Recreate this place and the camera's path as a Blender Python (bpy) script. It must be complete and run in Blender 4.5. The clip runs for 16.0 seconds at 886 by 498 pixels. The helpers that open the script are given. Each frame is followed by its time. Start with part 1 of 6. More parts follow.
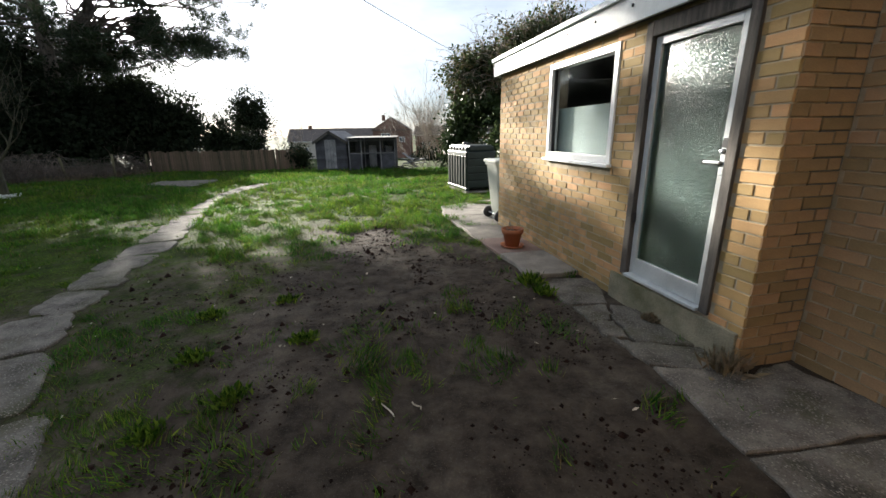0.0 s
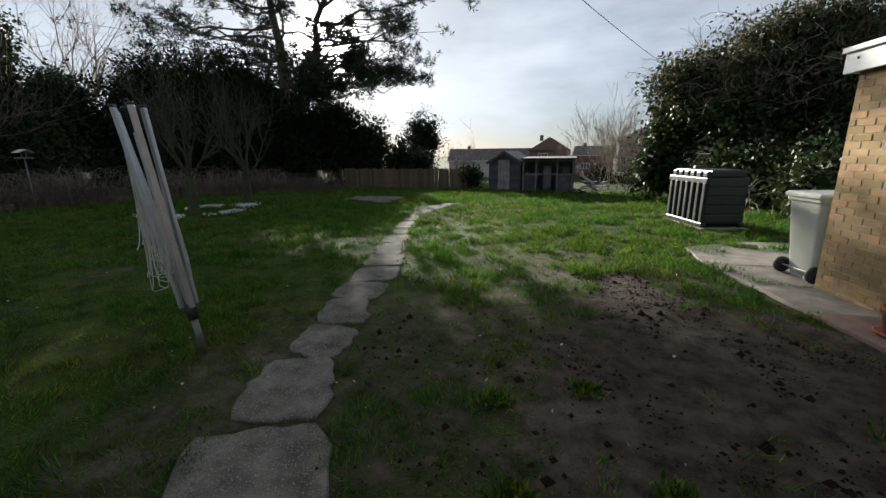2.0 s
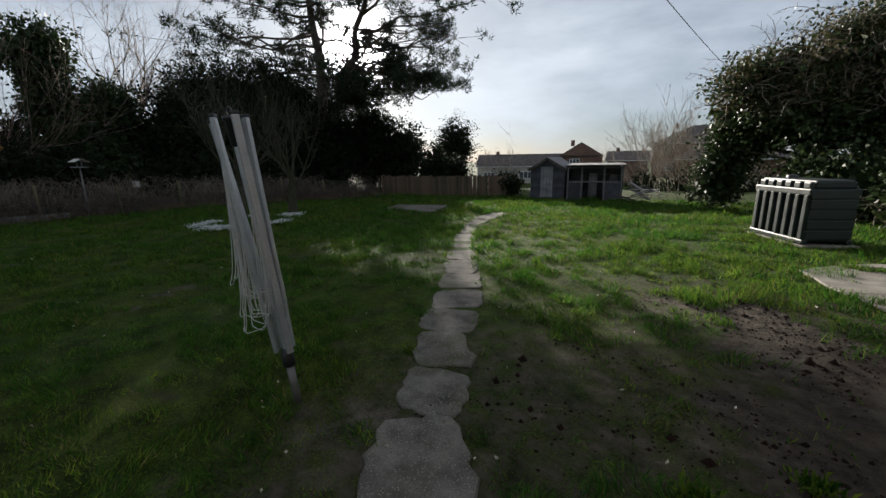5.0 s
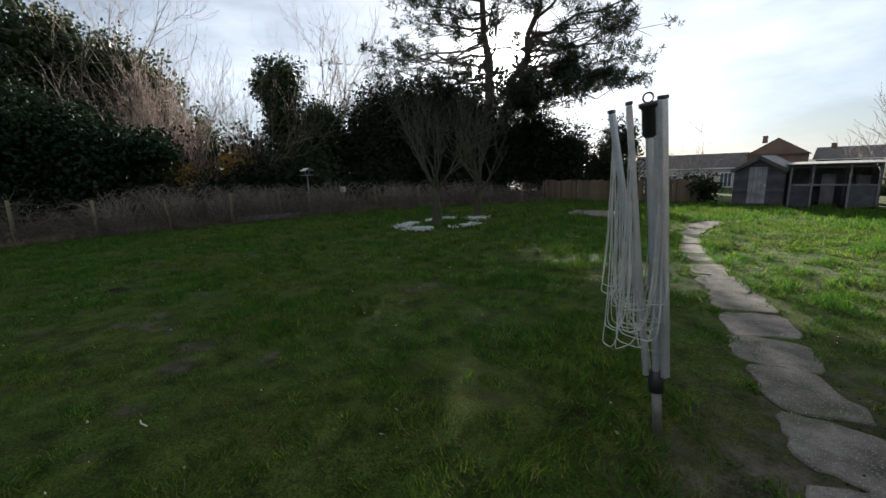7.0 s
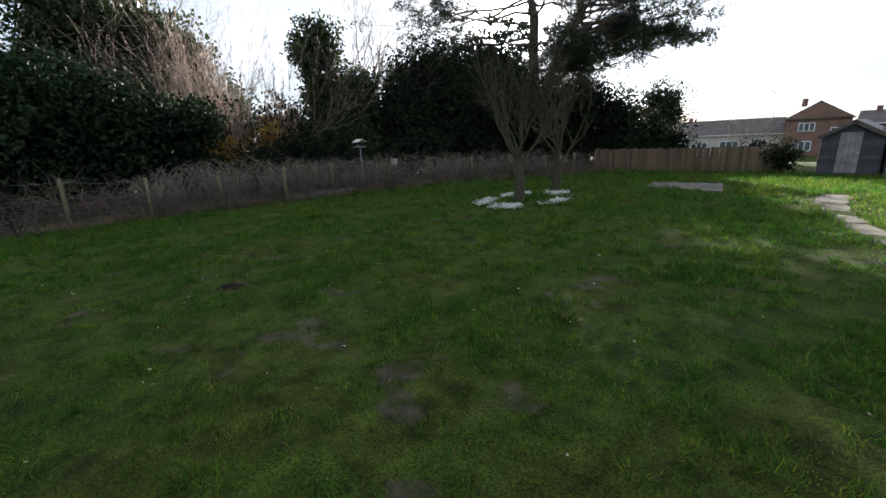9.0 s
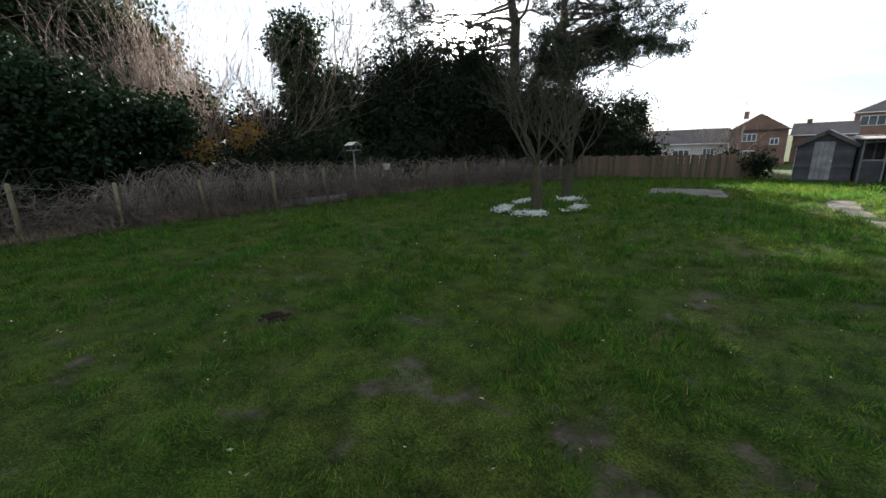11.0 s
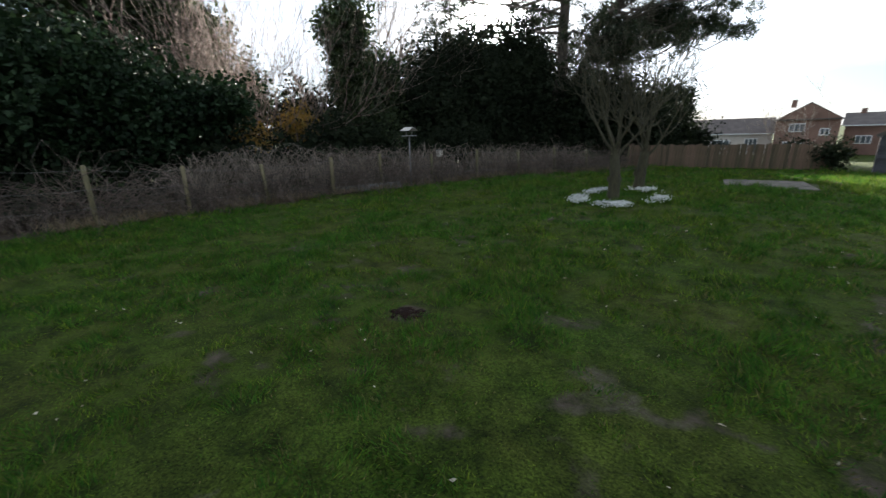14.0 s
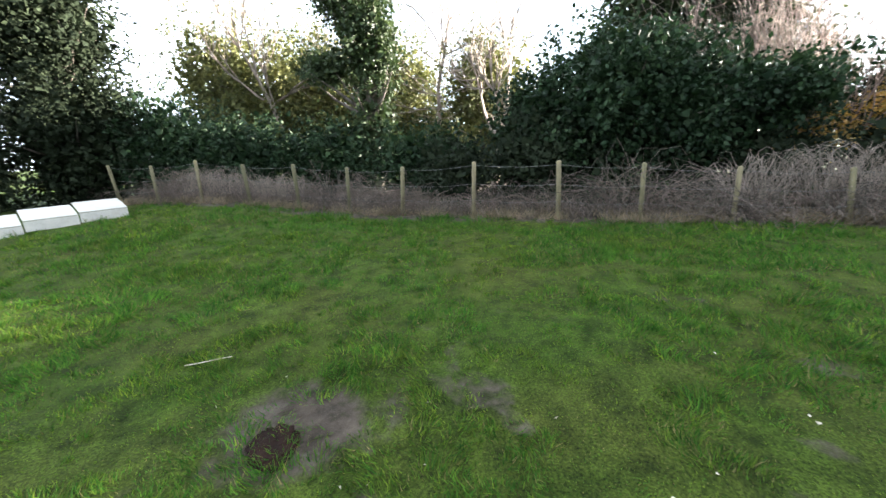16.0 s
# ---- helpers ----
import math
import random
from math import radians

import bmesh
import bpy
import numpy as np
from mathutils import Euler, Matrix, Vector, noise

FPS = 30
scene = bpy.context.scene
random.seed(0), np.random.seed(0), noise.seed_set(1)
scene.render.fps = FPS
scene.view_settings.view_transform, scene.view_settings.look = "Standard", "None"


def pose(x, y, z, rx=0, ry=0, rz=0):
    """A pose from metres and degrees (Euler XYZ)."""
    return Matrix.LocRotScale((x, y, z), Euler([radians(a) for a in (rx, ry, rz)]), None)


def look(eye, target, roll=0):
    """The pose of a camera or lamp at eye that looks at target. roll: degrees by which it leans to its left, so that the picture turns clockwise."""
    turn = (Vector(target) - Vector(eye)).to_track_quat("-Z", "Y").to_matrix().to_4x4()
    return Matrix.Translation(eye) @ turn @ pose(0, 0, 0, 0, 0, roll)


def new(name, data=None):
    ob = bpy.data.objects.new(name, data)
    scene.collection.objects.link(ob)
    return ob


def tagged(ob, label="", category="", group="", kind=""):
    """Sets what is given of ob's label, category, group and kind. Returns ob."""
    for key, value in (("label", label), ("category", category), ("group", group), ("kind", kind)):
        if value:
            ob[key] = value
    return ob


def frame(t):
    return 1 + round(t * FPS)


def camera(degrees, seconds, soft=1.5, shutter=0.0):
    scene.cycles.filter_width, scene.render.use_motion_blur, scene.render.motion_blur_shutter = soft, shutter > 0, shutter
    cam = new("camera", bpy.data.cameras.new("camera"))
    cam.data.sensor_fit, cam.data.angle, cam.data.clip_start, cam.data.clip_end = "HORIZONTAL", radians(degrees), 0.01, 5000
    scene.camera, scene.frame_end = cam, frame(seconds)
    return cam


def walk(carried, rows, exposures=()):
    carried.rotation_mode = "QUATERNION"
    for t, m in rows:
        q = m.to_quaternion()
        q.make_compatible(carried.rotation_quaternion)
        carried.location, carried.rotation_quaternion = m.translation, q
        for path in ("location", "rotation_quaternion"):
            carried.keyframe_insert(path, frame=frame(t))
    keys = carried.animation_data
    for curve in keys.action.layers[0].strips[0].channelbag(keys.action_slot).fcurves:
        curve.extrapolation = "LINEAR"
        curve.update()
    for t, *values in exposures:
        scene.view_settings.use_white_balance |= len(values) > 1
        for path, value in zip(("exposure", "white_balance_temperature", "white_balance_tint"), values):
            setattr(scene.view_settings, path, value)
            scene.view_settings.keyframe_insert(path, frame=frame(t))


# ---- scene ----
cam = camera(96.4, 16.0, soft=1.5, shutter=0.1)
PATH = [
    (0, (0.027, 0.01, 1.519), (0.033, 1.929, 0.958), -1.0),
    (0.5, (-0.351, 0.344, 1.541), (-0.511, 2.26, 0.988), 0.8),
    (1, (-0.788, 0.621, 1.527), (-1.212, 2.512, 1.033), 2.2),
    (1.5, (-1.199, 0.784, 1.547), (-1.651, 2.645, 0.97), 1.0),
    (2, (-1.521, 0.98, 1.553), (-2.196, 2.806, 1.092), -0.6),
    (2.5, (-1.816, 1.148, 1.568), (-2.398, 3.003, 1.098), 0.0),
    (3, (-2.111, 1.222, 1.574), (-2.775, 3.022, 1.011), 0.5),
    (3.5, (-2.33, 1.302, 1.607), (-3.168, 3.069, 1.187), -2.4),
    (3.7, (-2.38, 1.304, 1.609), (-3.146, 3.106, 1.201), -0.7),
    (5.8, (-2.617, 1.067, 1.645), (-3.476, 2.807, 1.163), -1.0),
    (6, (-2.76, 1.001, 1.632), (-3.781, 2.629, 1.078), 0.3),
    (6.5, (-3.274, 0.867, 1.591), (-4.535, 2.356, 1.149), -3.4),
    (7, (-3.854, 0.703, 1.606), (-5.206, 2.125, 1.216), -2.0),
    (7.5, (-4.42, 0.502, 1.634), (-5.792, 1.87, 1.136), 0.0),
    (8, (-4.966, 0.304, 1.659), (-6.418, 1.582, 1.15), -0.7),
    (8.5, (-5.493, 0.159, 1.699), (-6.838, 1.49, 1.052), 1.2),
    (8.7, (-5.694, 0.102, 1.703), (-7.091, 1.422, 1.15), -1.6),
    (10.8, (-7.371, -0.333, 1.675), (-8.558, 1.171, 1.101), -2.0),
    (11, (-7.52, -0.362, 1.679), (-8.733, 1.144, 1.17), -2.0),
    (11.5, (-7.8, -0.427, 1.722), (-8.875, 1.185, 1.228), -1.6),
    (12, (-7.856, -0.464, 1.788), (-8.361, 1.409, 1.299), -0.7),
    (12.5, (-7.847, -0.514, 1.81), (-7.962, 1.432, 1.361), 0.0),
    (13, (-7.923, -0.537, 1.783), (-8.076, 1.403, 1.321), 0.8),
    (13.5, (-8.213, -0.646, 1.692), (-8.912, 1.14, 1.124), 0.7),
    (14, (-8.72, -0.81, 1.625), (-9.998, 0.624, 1.068), -1.6),
    (14.5, (-9.143, -0.865, 1.614), (-10.786, 0.084, 0.981), -2.0),
    (15, (-9.645, -1.1, 1.657), (-11.409, -0.437, 0.987), -0.7),
    (15.5, (-9.993, -1.337, 1.702), (-11.914, -1.252, 1.151), -1.6),
    (16, (-10.273, -1.599, 1.76), (-12.15, -2.074, 1.261), -3.2),
]
EXPO = [(0.0, 2.1), (0.5, 1.95), (1.0, 1.5), (1.5, 1.4), (2.0, 1.4), (2.5, 1.4), (3.0, 1.5), (3.5, 1.75), (3.7, 1.7), (5.8, 1.15), (6.0, 1.15), (6.5, 1.75), (7.0, 1.85), (8.5, 2.3), (11.0, 2.45), (12.5, 2.5), (13.0, 2.3), (14.0, 2.4), (14.5, 2.95), (15.0, 3.95), (16.0, 4.05)]
walk(cam, [(t, look(eye, target, roll)) for t, eye, target, roll in PATH], EXPO)

# ---- world and sun ----
SUN_AZ, SUN_EL = radians(-34.9), radians(13.8)
world = bpy.data.worlds.new("sky")
scene.world = world
world.use_nodes = True
wn, wl = world.node_tree.nodes, world.node_tree.links
sky = wn.new("ShaderNodeTexSky")
sky.sky_type, sky.sun_disc = "NISHITA", False
sky.sun_elevation, sky.sun_rotation = SUN_EL, SUN_AZ % (2 * math.pi)
sky.dust_density, sky.air_density, sky.ozone_density = 0.4, 1.0, 3.0
coord = wn.new("ShaderNodeTexCoord")
stretch = wn.new("ShaderNodeMapping")
stretch.inputs["Scale"].default_value = (1.6, 1.6, 5.0)
cloud = wn.new("ShaderNodeTexNoise")
cloud.inputs["Scale"].default_value, cloud.inputs["Detail"].default_value, cloud.inputs["Roughness"].default_value = 1.3, 7, 0.55
cover = wn.new("ShaderNodeMapRange")
cover.inputs["From Min"].default_value, cover.inputs["From Max"].default_value = 0.40, 0.66
cover.inputs["To Min"].default_value, cover.inputs["To Max"].default_value = 0.36, 0.92
thick = wn.new("ShaderNodeMix")
thick.data_type = "RGBA"
thick.inputs[7].default_value = (14.5, 16.2, 18.6, 1)
wl.new(coord.outputs["Generated"], stretch.inputs[0])
wl.new(stretch.outputs[0], cloud.inputs["Vector"])
wl.new(cloud.outputs["Fac"], cover.inputs["Value"])
wl.new(cover.outputs[0], thick.inputs[0])
wl.new(sky.outputs[0], thick.inputs[6])
# the hazy aureole round the low sun
toward = wn.new("ShaderNodeVectorMath")
toward.operation = "DOT_PRODUCT"
toward.inputs[1].default_value = (math.sin(SUN_AZ) * math.cos(SUN_EL), math.cos(SUN_AZ) * math.cos(SUN_EL), math.sin(SUN_EL))
wl.new(coord.outputs["Generated"], toward.inputs[0])
hazy = thick.outputs[2]
for sharp, bright in ((9.0, 8.0), (700.0, 400.0)):
    near_sun, glare = wn.new("ShaderNodeMath"), wn.new("ShaderNodeMix")
    near_sun.operation, near_sun.use_clamp = "POWER", True
    near_sun.inputs[1].default_value = sharp
    wl.new(toward.outputs["Value"], near_sun.inputs[0])
    glare.data_type, glare.blend_type = "RGBA", "ADD"
    glare.inputs[7].default_value = (bright, bright * 0.99, bright * 0.97, 1)
    wl.new(near_sun.outputs[0], glare.inputs[0])
    wl.new(hazy, glare.inputs[6])
    hazy = glare.outputs[2]
wl.new(hazy, wn["Background"].inputs["Color"])
wn["Background"].inputs["Strength"].default_value = 0.019

sun = new("sun", bpy.data.lights.new("sun", "SUN"))
sun.data.energy, sun.data.angle, sun.data.color = 5.0, radians(0.55), (1.0, 0.93, 0.82)
to_sun = Vector((math.sin(SUN_AZ) * math.cos(SUN_EL), math.cos(SUN_AZ) * math.cos(SUN_EL), math.sin(SUN_EL)))
sun.matrix_world = look(to_sun * 60, (0, 0, 0))


# ---- materials ----
def material(name, low, high, scale=8.0, fine=90.0, rough=0.8, bump=0.3, dist=0.01, metal=0.0, vary=0.0, island=0.0, lustre=0.5, stain=None, glow=0.0, stretch=(1, 1, 1)):
    """A two-scale mottled surface: low and high are the colours it runs between."""
    m = bpy.data.materials.new(name)
    m.use_nodes = True
    n, l = m.node_tree.nodes, m.node_tree.links
    p = n["Principled BSDF"]
    p.inputs["Metallic"].default_value = metal
    p.inputs["Specular IOR Level"].default_value = lustre
    tc, mp = n.new("ShaderNodeTexCoord"), n.new("ShaderNodeMapping")
    mp.inputs["Scale"].default_value = stretch
    l.new(tc.outputs["Object"], mp.inputs[0])
    big, small = n.new("ShaderNodeTexNoise"), n.new("ShaderNodeTexNoise")
    big.inputs["Scale"].default_value, big.inputs["Detail"].default_value = scale, 6
    small.inputs["Scale"].default_value, small.inputs["Detail"].default_value = fine, 4
    for x in (big, small):
        l.new(mp.outputs[0], x.inputs["Vector"])
    add = n.new("ShaderNodeMath")
    add.operation = "MULTIPLY_ADD"
    add.inputs[1].default_value = 0.45
    l.new(small.outputs["Fac"], add.inputs[0])
    l.new(big.outputs["Fac"], add.inputs[2])
    ramp = n.new("ShaderNodeValToRGB")
    ramp.color_ramp.elements[0].position, ramp.color_ramp.elements[1].position = 0.5, 0.95
    ramp.color_ramp.elements[0].color, ramp.color_ramp.elements[1].color = (*low, 1), (*high, 1)
    l.new(add.outputs[0], ramp.inputs[0])
    out = ramp.outputs[0]
    for amount, node, socket in ((vary, "ShaderNodeObjectInfo", "Random"), (island, "ShaderNodeNewGeometry", "Random Per Island")):
        if amount:
            rnd, hsv, span, hue = n.new(node), n.new("ShaderNodeHueSaturation"), n.new("ShaderNodeMapRange"), n.new("ShaderNodeMapRange")
            span.inputs["To Min"].default_value, span.inputs["To Max"].default_value = 1 - amount, 1 + amount
            hue.inputs["To Min"].default_value, hue.inputs["To Max"].default_value = 0.5 + 0.05 * amount, 0.5 - 0.05 * amount
            l.new(rnd.outputs[socket], span.inputs["Value"])
            l.new(rnd.outputs[socket], hue.inputs["Value"])
            l.new(span.outputs[0], hsv.inputs["Value"])
            l.new(hue.outputs[0], hsv.inputs["Hue"])
            l.new(out, hsv.inputs["Color"])
            out = hsv.outputs[0]
    if stain:
        spots, mask, mix = n.new("ShaderNodeTexNoise"), n.new("ShaderNodeMapRange"), n.new("ShaderNodeMix")
        spots.inputs["Scale"].default_value, spots.inputs["Detail"].default_value, spots.inputs["Roughness"].default_value = scale * 0.35, 8, 0.65
        mask.inputs["From Min"].default_value, mask.inputs["From Max"].default_value = 0.5, 0.68
        mask.inputs["To Max"].default_value = 0.8
        mix.data_type = "RGBA"
        l.new(tc.outputs["Object"], spots.inputs["Vector"])
        l.new(spots.outputs["Fac"], mask.inputs["Value"])
        l.new(mask.outputs[0], mix.inputs[0])
        l.new(out, mix.inputs[6])
        mix.inputs[7].default_value = (*stain, 1)
        out = mix.outputs[2]
    l.new(out, p.inputs["Base Color"])
    rr = n.new("ShaderNodeMapRange")
    rr.inputs["To Min"].default_value, rr.inputs["To Max"].default_value = max(0.03, rough - 0.12), min(1, rough + 0.12)
    l.new(big.outputs["Fac"], rr.inputs["Value"])
    l.new(rr.outputs[0], p.inputs["Roughness"])
    if bump:
        b = n.new("ShaderNodeBump")
        b.inputs["Strength"].default_value, b.inputs["Distance"].default_value = bump, dist
        l.new(add.outputs[0], b.inputs["Height"])
        l.new(b.outputs[0], p.inputs["Normal"])
    if glow:
        tr, mx = n.new("ShaderNodeBsdfTranslucent"), n.new("ShaderNodeMixShader")
        mx.inputs[0].default_value = glow
        l.new(out, tr.inputs["Color"])
        l.new(p.outputs[0], mx.inputs[1])
        l.new(tr.outputs[0], mx.inputs[2])
        l.new(mx.outputs[0], n["Material Output"].inputs["Surface"])
    return m


def glass(name, tint, rough=0.02, bump=0.0, scale=40.0):
    m = bpy.data.materials.new(name)
    m.use_nodes = True
    n, l = m.node_tree.nodes, m.node_tree.links
    p = n["Principled BSDF"]
    p.inputs["Base Color"].default_value = (*tint, 1)
    p.inputs["Transmission Weight"].default_value, p.inputs["IOR"].default_value, p.inputs["Roughness"].default_value = 1.0, 1.45, rough
    if bump:
        v, b, tc = n.new("ShaderNodeTexVoronoi"), n.new("ShaderNodeBump"), n.new("ShaderNodeTexCoord")
        v.inputs["Scale"].default_value = scale
        b.inputs["Strength"].default_value, b.inputs["Distance"].default_value = bump, 0.01
        l.new(tc.outputs["Object"], v.inputs["Vector"])
        l.new(v.outputs["Distance"], b.inputs["Height"])
        l.new(b.outputs[0], p.inputs["Normal"])
    return m


def add_pebbles(m, scale, shade, share):
    """Worn concrete: pale and dark pebbles stand out of the surface."""
    n, l = m.node_tree.nodes, m.node_tree.links
    p = n["Principled BSDF"]
    base, bump = p.inputs["Base Color"].links[0].from_socket, p.inputs["Normal"].links[0].from_socket
    tc, cells, show, tone, mix, relief = n.new("ShaderNodeTexCoord"), n.new("ShaderNodeTexVoronoi"), n.new("ShaderNodeMapRange"), n.new("ShaderNodeMapRange"), n.new("ShaderNodeMix"), n.new("ShaderNodeBump")
    cells.inputs["Scale"].default_value = scale
    l.new(tc.outputs["Object"], cells.inputs["Vector"])
    show.inputs["From Min"].default_value, show.inputs["From Max"].default_value = 0.42, 0.3
    show.inputs["To Max"].default_value = share
    l.new(cells.outputs["Distance"], show.inputs["Value"])
    sep = n.new("ShaderNodeSeparateColor")
    l.new(cells.outputs["Color"], sep.inputs[0])
    tone.inputs["To Min"].default_value, tone.inputs["To Max"].default_value = 0.35, 1.7
    l.new(sep.outputs[0], tone.inputs["Value"])
    grey = n.new("ShaderNodeVectorMath")
    grey.operation = "SCALE"
    grey.inputs[0].default_value = shade
    l.new(tone.outputs[0], grey.inputs["Scale"])
    mix.data_type = "RGBA"
    l.new(show.outputs[0], mix.inputs[0])
    l.new(base, mix.inputs[6])
    l.new(grey.outputs[0], mix.inputs[7])
    l.new(mix.outputs[2], p.inputs["Base Color"])
    relief.inputs["Strength"].default_value, relief.inputs["Distance"].default_value = 0.7, 0.006
    l.new(show.outputs[0], relief.inputs["Height"])
    l.new(bump, relief.inputs["Normal"])
    l.new(relief.outputs[0], p.inputs["Normal"])
    return m


BRICK = material("yellow_brick", (0.27, 0.165, 0.065), (0.43, 0.28, 0.12), 6, 120, 0.9, 0.6, 0.006, vary=0.34, stain=(0.2, 0.14, 0.075))
# darker copy of the yellow brick, with shade put into its colour
BRICK_SHADED = material("shaded_brick", (0.20, 0.135, 0.07), (0.34, 0.23, 0.12), 6, 120, 0.9, 0.6, 0.006, vary=0.25)
MORTAR = material("mortar", (0.24, 0.20, 0.14), (0.38, 0.33, 0.24), 9, 150, 0.95, 0.6, 0.008, stain=(0.12, 0.11, 0.06))
RENDERED = material("cement_plinth", (0.14, 0.13, 0.09), (0.30, 0.27, 0.19), 5, 80, 0.95, 0.7, 0.02, stain=(0.08, 0.085, 0.035))
CONCRETE = material("path_concrete", (0.04, 0.037, 0.031), (0.2, 0.18, 0.155), 5, 140, 0.92, 1.0, 0.01, lustre=0.15, vary=0.12, stain=(0.06, 0.062, 0.03))
add_pebbles(CONCRETE, 75.0, (0.17, 0.155, 0.135), 0.75)
CONCRETE_PALE = material("pale_concrete", (0.12, 0.105, 0.085), (0.26, 0.235, 0.2), 4, 70, 0.8, 0.6, 0.008, vary=0.1, stain=(0.1, 0.085, 0.065))
PAVER_RED = material("red_paver", (0.12, 0.075, 0.06), (0.22, 0.145, 0.12), 5, 80, 0.8, 0.5, 0.006, stain=(0.16, 0.11, 0.09))
FASCIA = material("fascia_metal", (0.55, 0.6, 0.62), (0.74, 0.78, 0.8), 3, 60, 0.45, 0.1, 0.004, stain=(0.45, 0.5, 0.5))
ROOFING = material("roof_felt", (0.08, 0.08, 0.08), (0.16, 0.16, 0.15), 5, 60, 0.9, 0.4)
WHITE = material("white_paint", (0.70, 0.71, 0.71), (0.84, 0.85, 0.84), 3, 50, 0.4, 0.06, 0.003)
ALU = material("door_aluminium", (0.48, 0.51, 0.52), (0.66, 0.68, 0.68), 4, 60, 0.38, 0.08, 0.003, metal=0.35)
WOOD_DARK = material("weathered_dark_wood", (0.025, 0.022, 0.02), (0.12, 0.105, 0.09), 4, 60, 0.8, 0.5, 0.006, stretch=(8, 8, 0.8))
WOOD_POST = material("fence_post_wood", (0.085, 0.075, 0.04), (0.2, 0.175, 0.095), 5, 60, 0.85, 0.6, 0.006, vary=0.3, stretch=(6, 6, 0.8))
WOOD_FENCE = material("brown_fence_wood", (0.06, 0.042, 0.026), (0.15, 0.108, 0.066), 3, 50, 0.9, 0.5, 0.006, vary=0.4, stretch=(6, 6, 0.6))
WOOD_GREY = material("grey_shed_wood", (0.10, 0.10, 0.105), (0.23, 0.22, 0.22), 3, 50, 0.85, 0.5, 0.006, vary=0.3)
# sunlight on the shed's left side is put into this pale board colour
SHED_SUNLIT = material("sunlit_shed_boards", (0.42, 0.38, 0.34), (0.62, 0.58, 0.53), 3, 40, 0.8, 0.3, 0.004, vary=0.12, stain=(0.26, 0.2, 0.15))
SHED_DARK = material("dark_shed_boards", (0.03, 0.03, 0.035), (0.075, 0.075, 0.085), 3, 40, 0.85, 0.4, 0.005, vary=0.3)
TERRACOTTA = material("terracotta", (0.28, 0.085, 0.035), (0.42, 0.15, 0.06), 8, 90, 0.75, 0.3, 0.003)
TANK = material("dark_green_plastic", (0.009, 0.014, 0.013), (0.02, 0.029, 0.027), 3, 90, 0.42, 0.12, 0.003, lustre=0.3)
BIN = material("pale_bin_plastic", (0.42, 0.43, 0.38), (0.52, 0.53, 0.47), 3, 60, 0.5, 0.1, 0.003, stain=(0.36, 0.37, 0.31))
RUBBER = material("black_rubber", (0.012, 0.012, 0.012), (0.035, 0.035, 0.035), 6, 90, 0.6, 0.2)
STEEL = material("airer_aluminium", (0.36, 0.38, 0.40), (0.56, 0.58, 0.60), 5, 70, 0.42, 0.1, 0.002, metal=0.6)
LINE = material("clothes_line", (0.42, 0.42, 0.40), (0.62, 0.62, 0.58), 9, 70, 0.6, 0.0)
BLACK = material("black_plastic", (0.012, 0.012, 0.014), (0.03, 0.03, 0.032), 6, 70, 0.45, 0.1)
BARK = material("tree_bark", (0.035, 0.028, 0.022), (0.12, 0.10, 0.08), 6, 40, 0.95, 0.9, 0.03, stretch=(3, 3, 0.7))
BARK_GREEN = material("mossy_bark", (0.022, 0.021, 0.012), (0.07, 0.065, 0.032), 6, 40, 0.95, 0.9, 0.02, stretch=(3, 3, 0.7))
TWIG = material("grey_twigs", (0.12, 0.095, 0.075), (0.26, 0.21, 0.17), 3, 30, 0.9, 0.0, island=0.35)
TWIG_PINK = material("pinkish_twigs", (0.12, 0.085, 0.07), (0.27, 0.2, 0.165), 3, 30, 0.85, 0.0, island=0.3)
TWIG_PALE = material("pale_twigs", (0.2, 0.165, 0.13), (0.4, 0.345, 0.29), 3, 30, 0.85, 0.0, island=0.3)
TWIG_DARK = material("dark_brambles", (0.035, 0.027, 0.02), (0.135, 0.105, 0.08), 1.1, 30, 0.9, 0.0, island=0.6)
STRAW = material("dead_grass", (0.085, 0.066, 0.038), (0.3, 0.235, 0.15), 2, 30, 0.9, 0.0, island=0.35, glow=0.25)
NEEDLE = material("pine_needles", (0.014, 0.022, 0.011), (0.035, 0.049, 0.024), 0.6, 12, 0.75, 0.0, island=0.3, lustre=0.25, glow=0.12)
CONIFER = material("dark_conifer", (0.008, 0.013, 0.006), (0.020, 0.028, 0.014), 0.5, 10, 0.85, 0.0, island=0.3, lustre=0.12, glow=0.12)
IVY = material("ivy_leaves", (0.015, 0.029, 0.010), (0.049, 0.073, 0.025), 0.8, 14, 0.55, 0.0, island=0.35, lustre=0.25, glow=0.2)
IVY_BROWN = material("ivy_and_berries", (0.051, 0.047, 0.021), (0.128, 0.106, 0.051), 0.8, 14, 0.7, 0.0, island=0.35, lustre=0.25, glow=0.2)
LAUREL = material("laurel_leaves", (0.008, 0.02, 0.008), (0.024, 0.047, 0.019), 0.7, 14, 0.55, 0.0, island=0.4, lustre=0.14, glow=0.2)
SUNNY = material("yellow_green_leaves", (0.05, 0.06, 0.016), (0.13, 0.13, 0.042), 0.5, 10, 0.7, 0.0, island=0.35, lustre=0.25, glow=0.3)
AUTUMN = material("ochre_leaves", (0.22, 0.13, 0.02), (0.42, 0.27, 0.05), 0.8, 12, 0.6, 0.0, island=0.3, glow=0.35)
GRASS = material("grass_blades", (0.026, 0.07, 0.008), (0.122, 0.195, 0.021), 3.0, 11, 0.85, 0.0, island=0.65, lustre=0.12, glow=0.45, stain=(0.075, 0.115, 0.02))
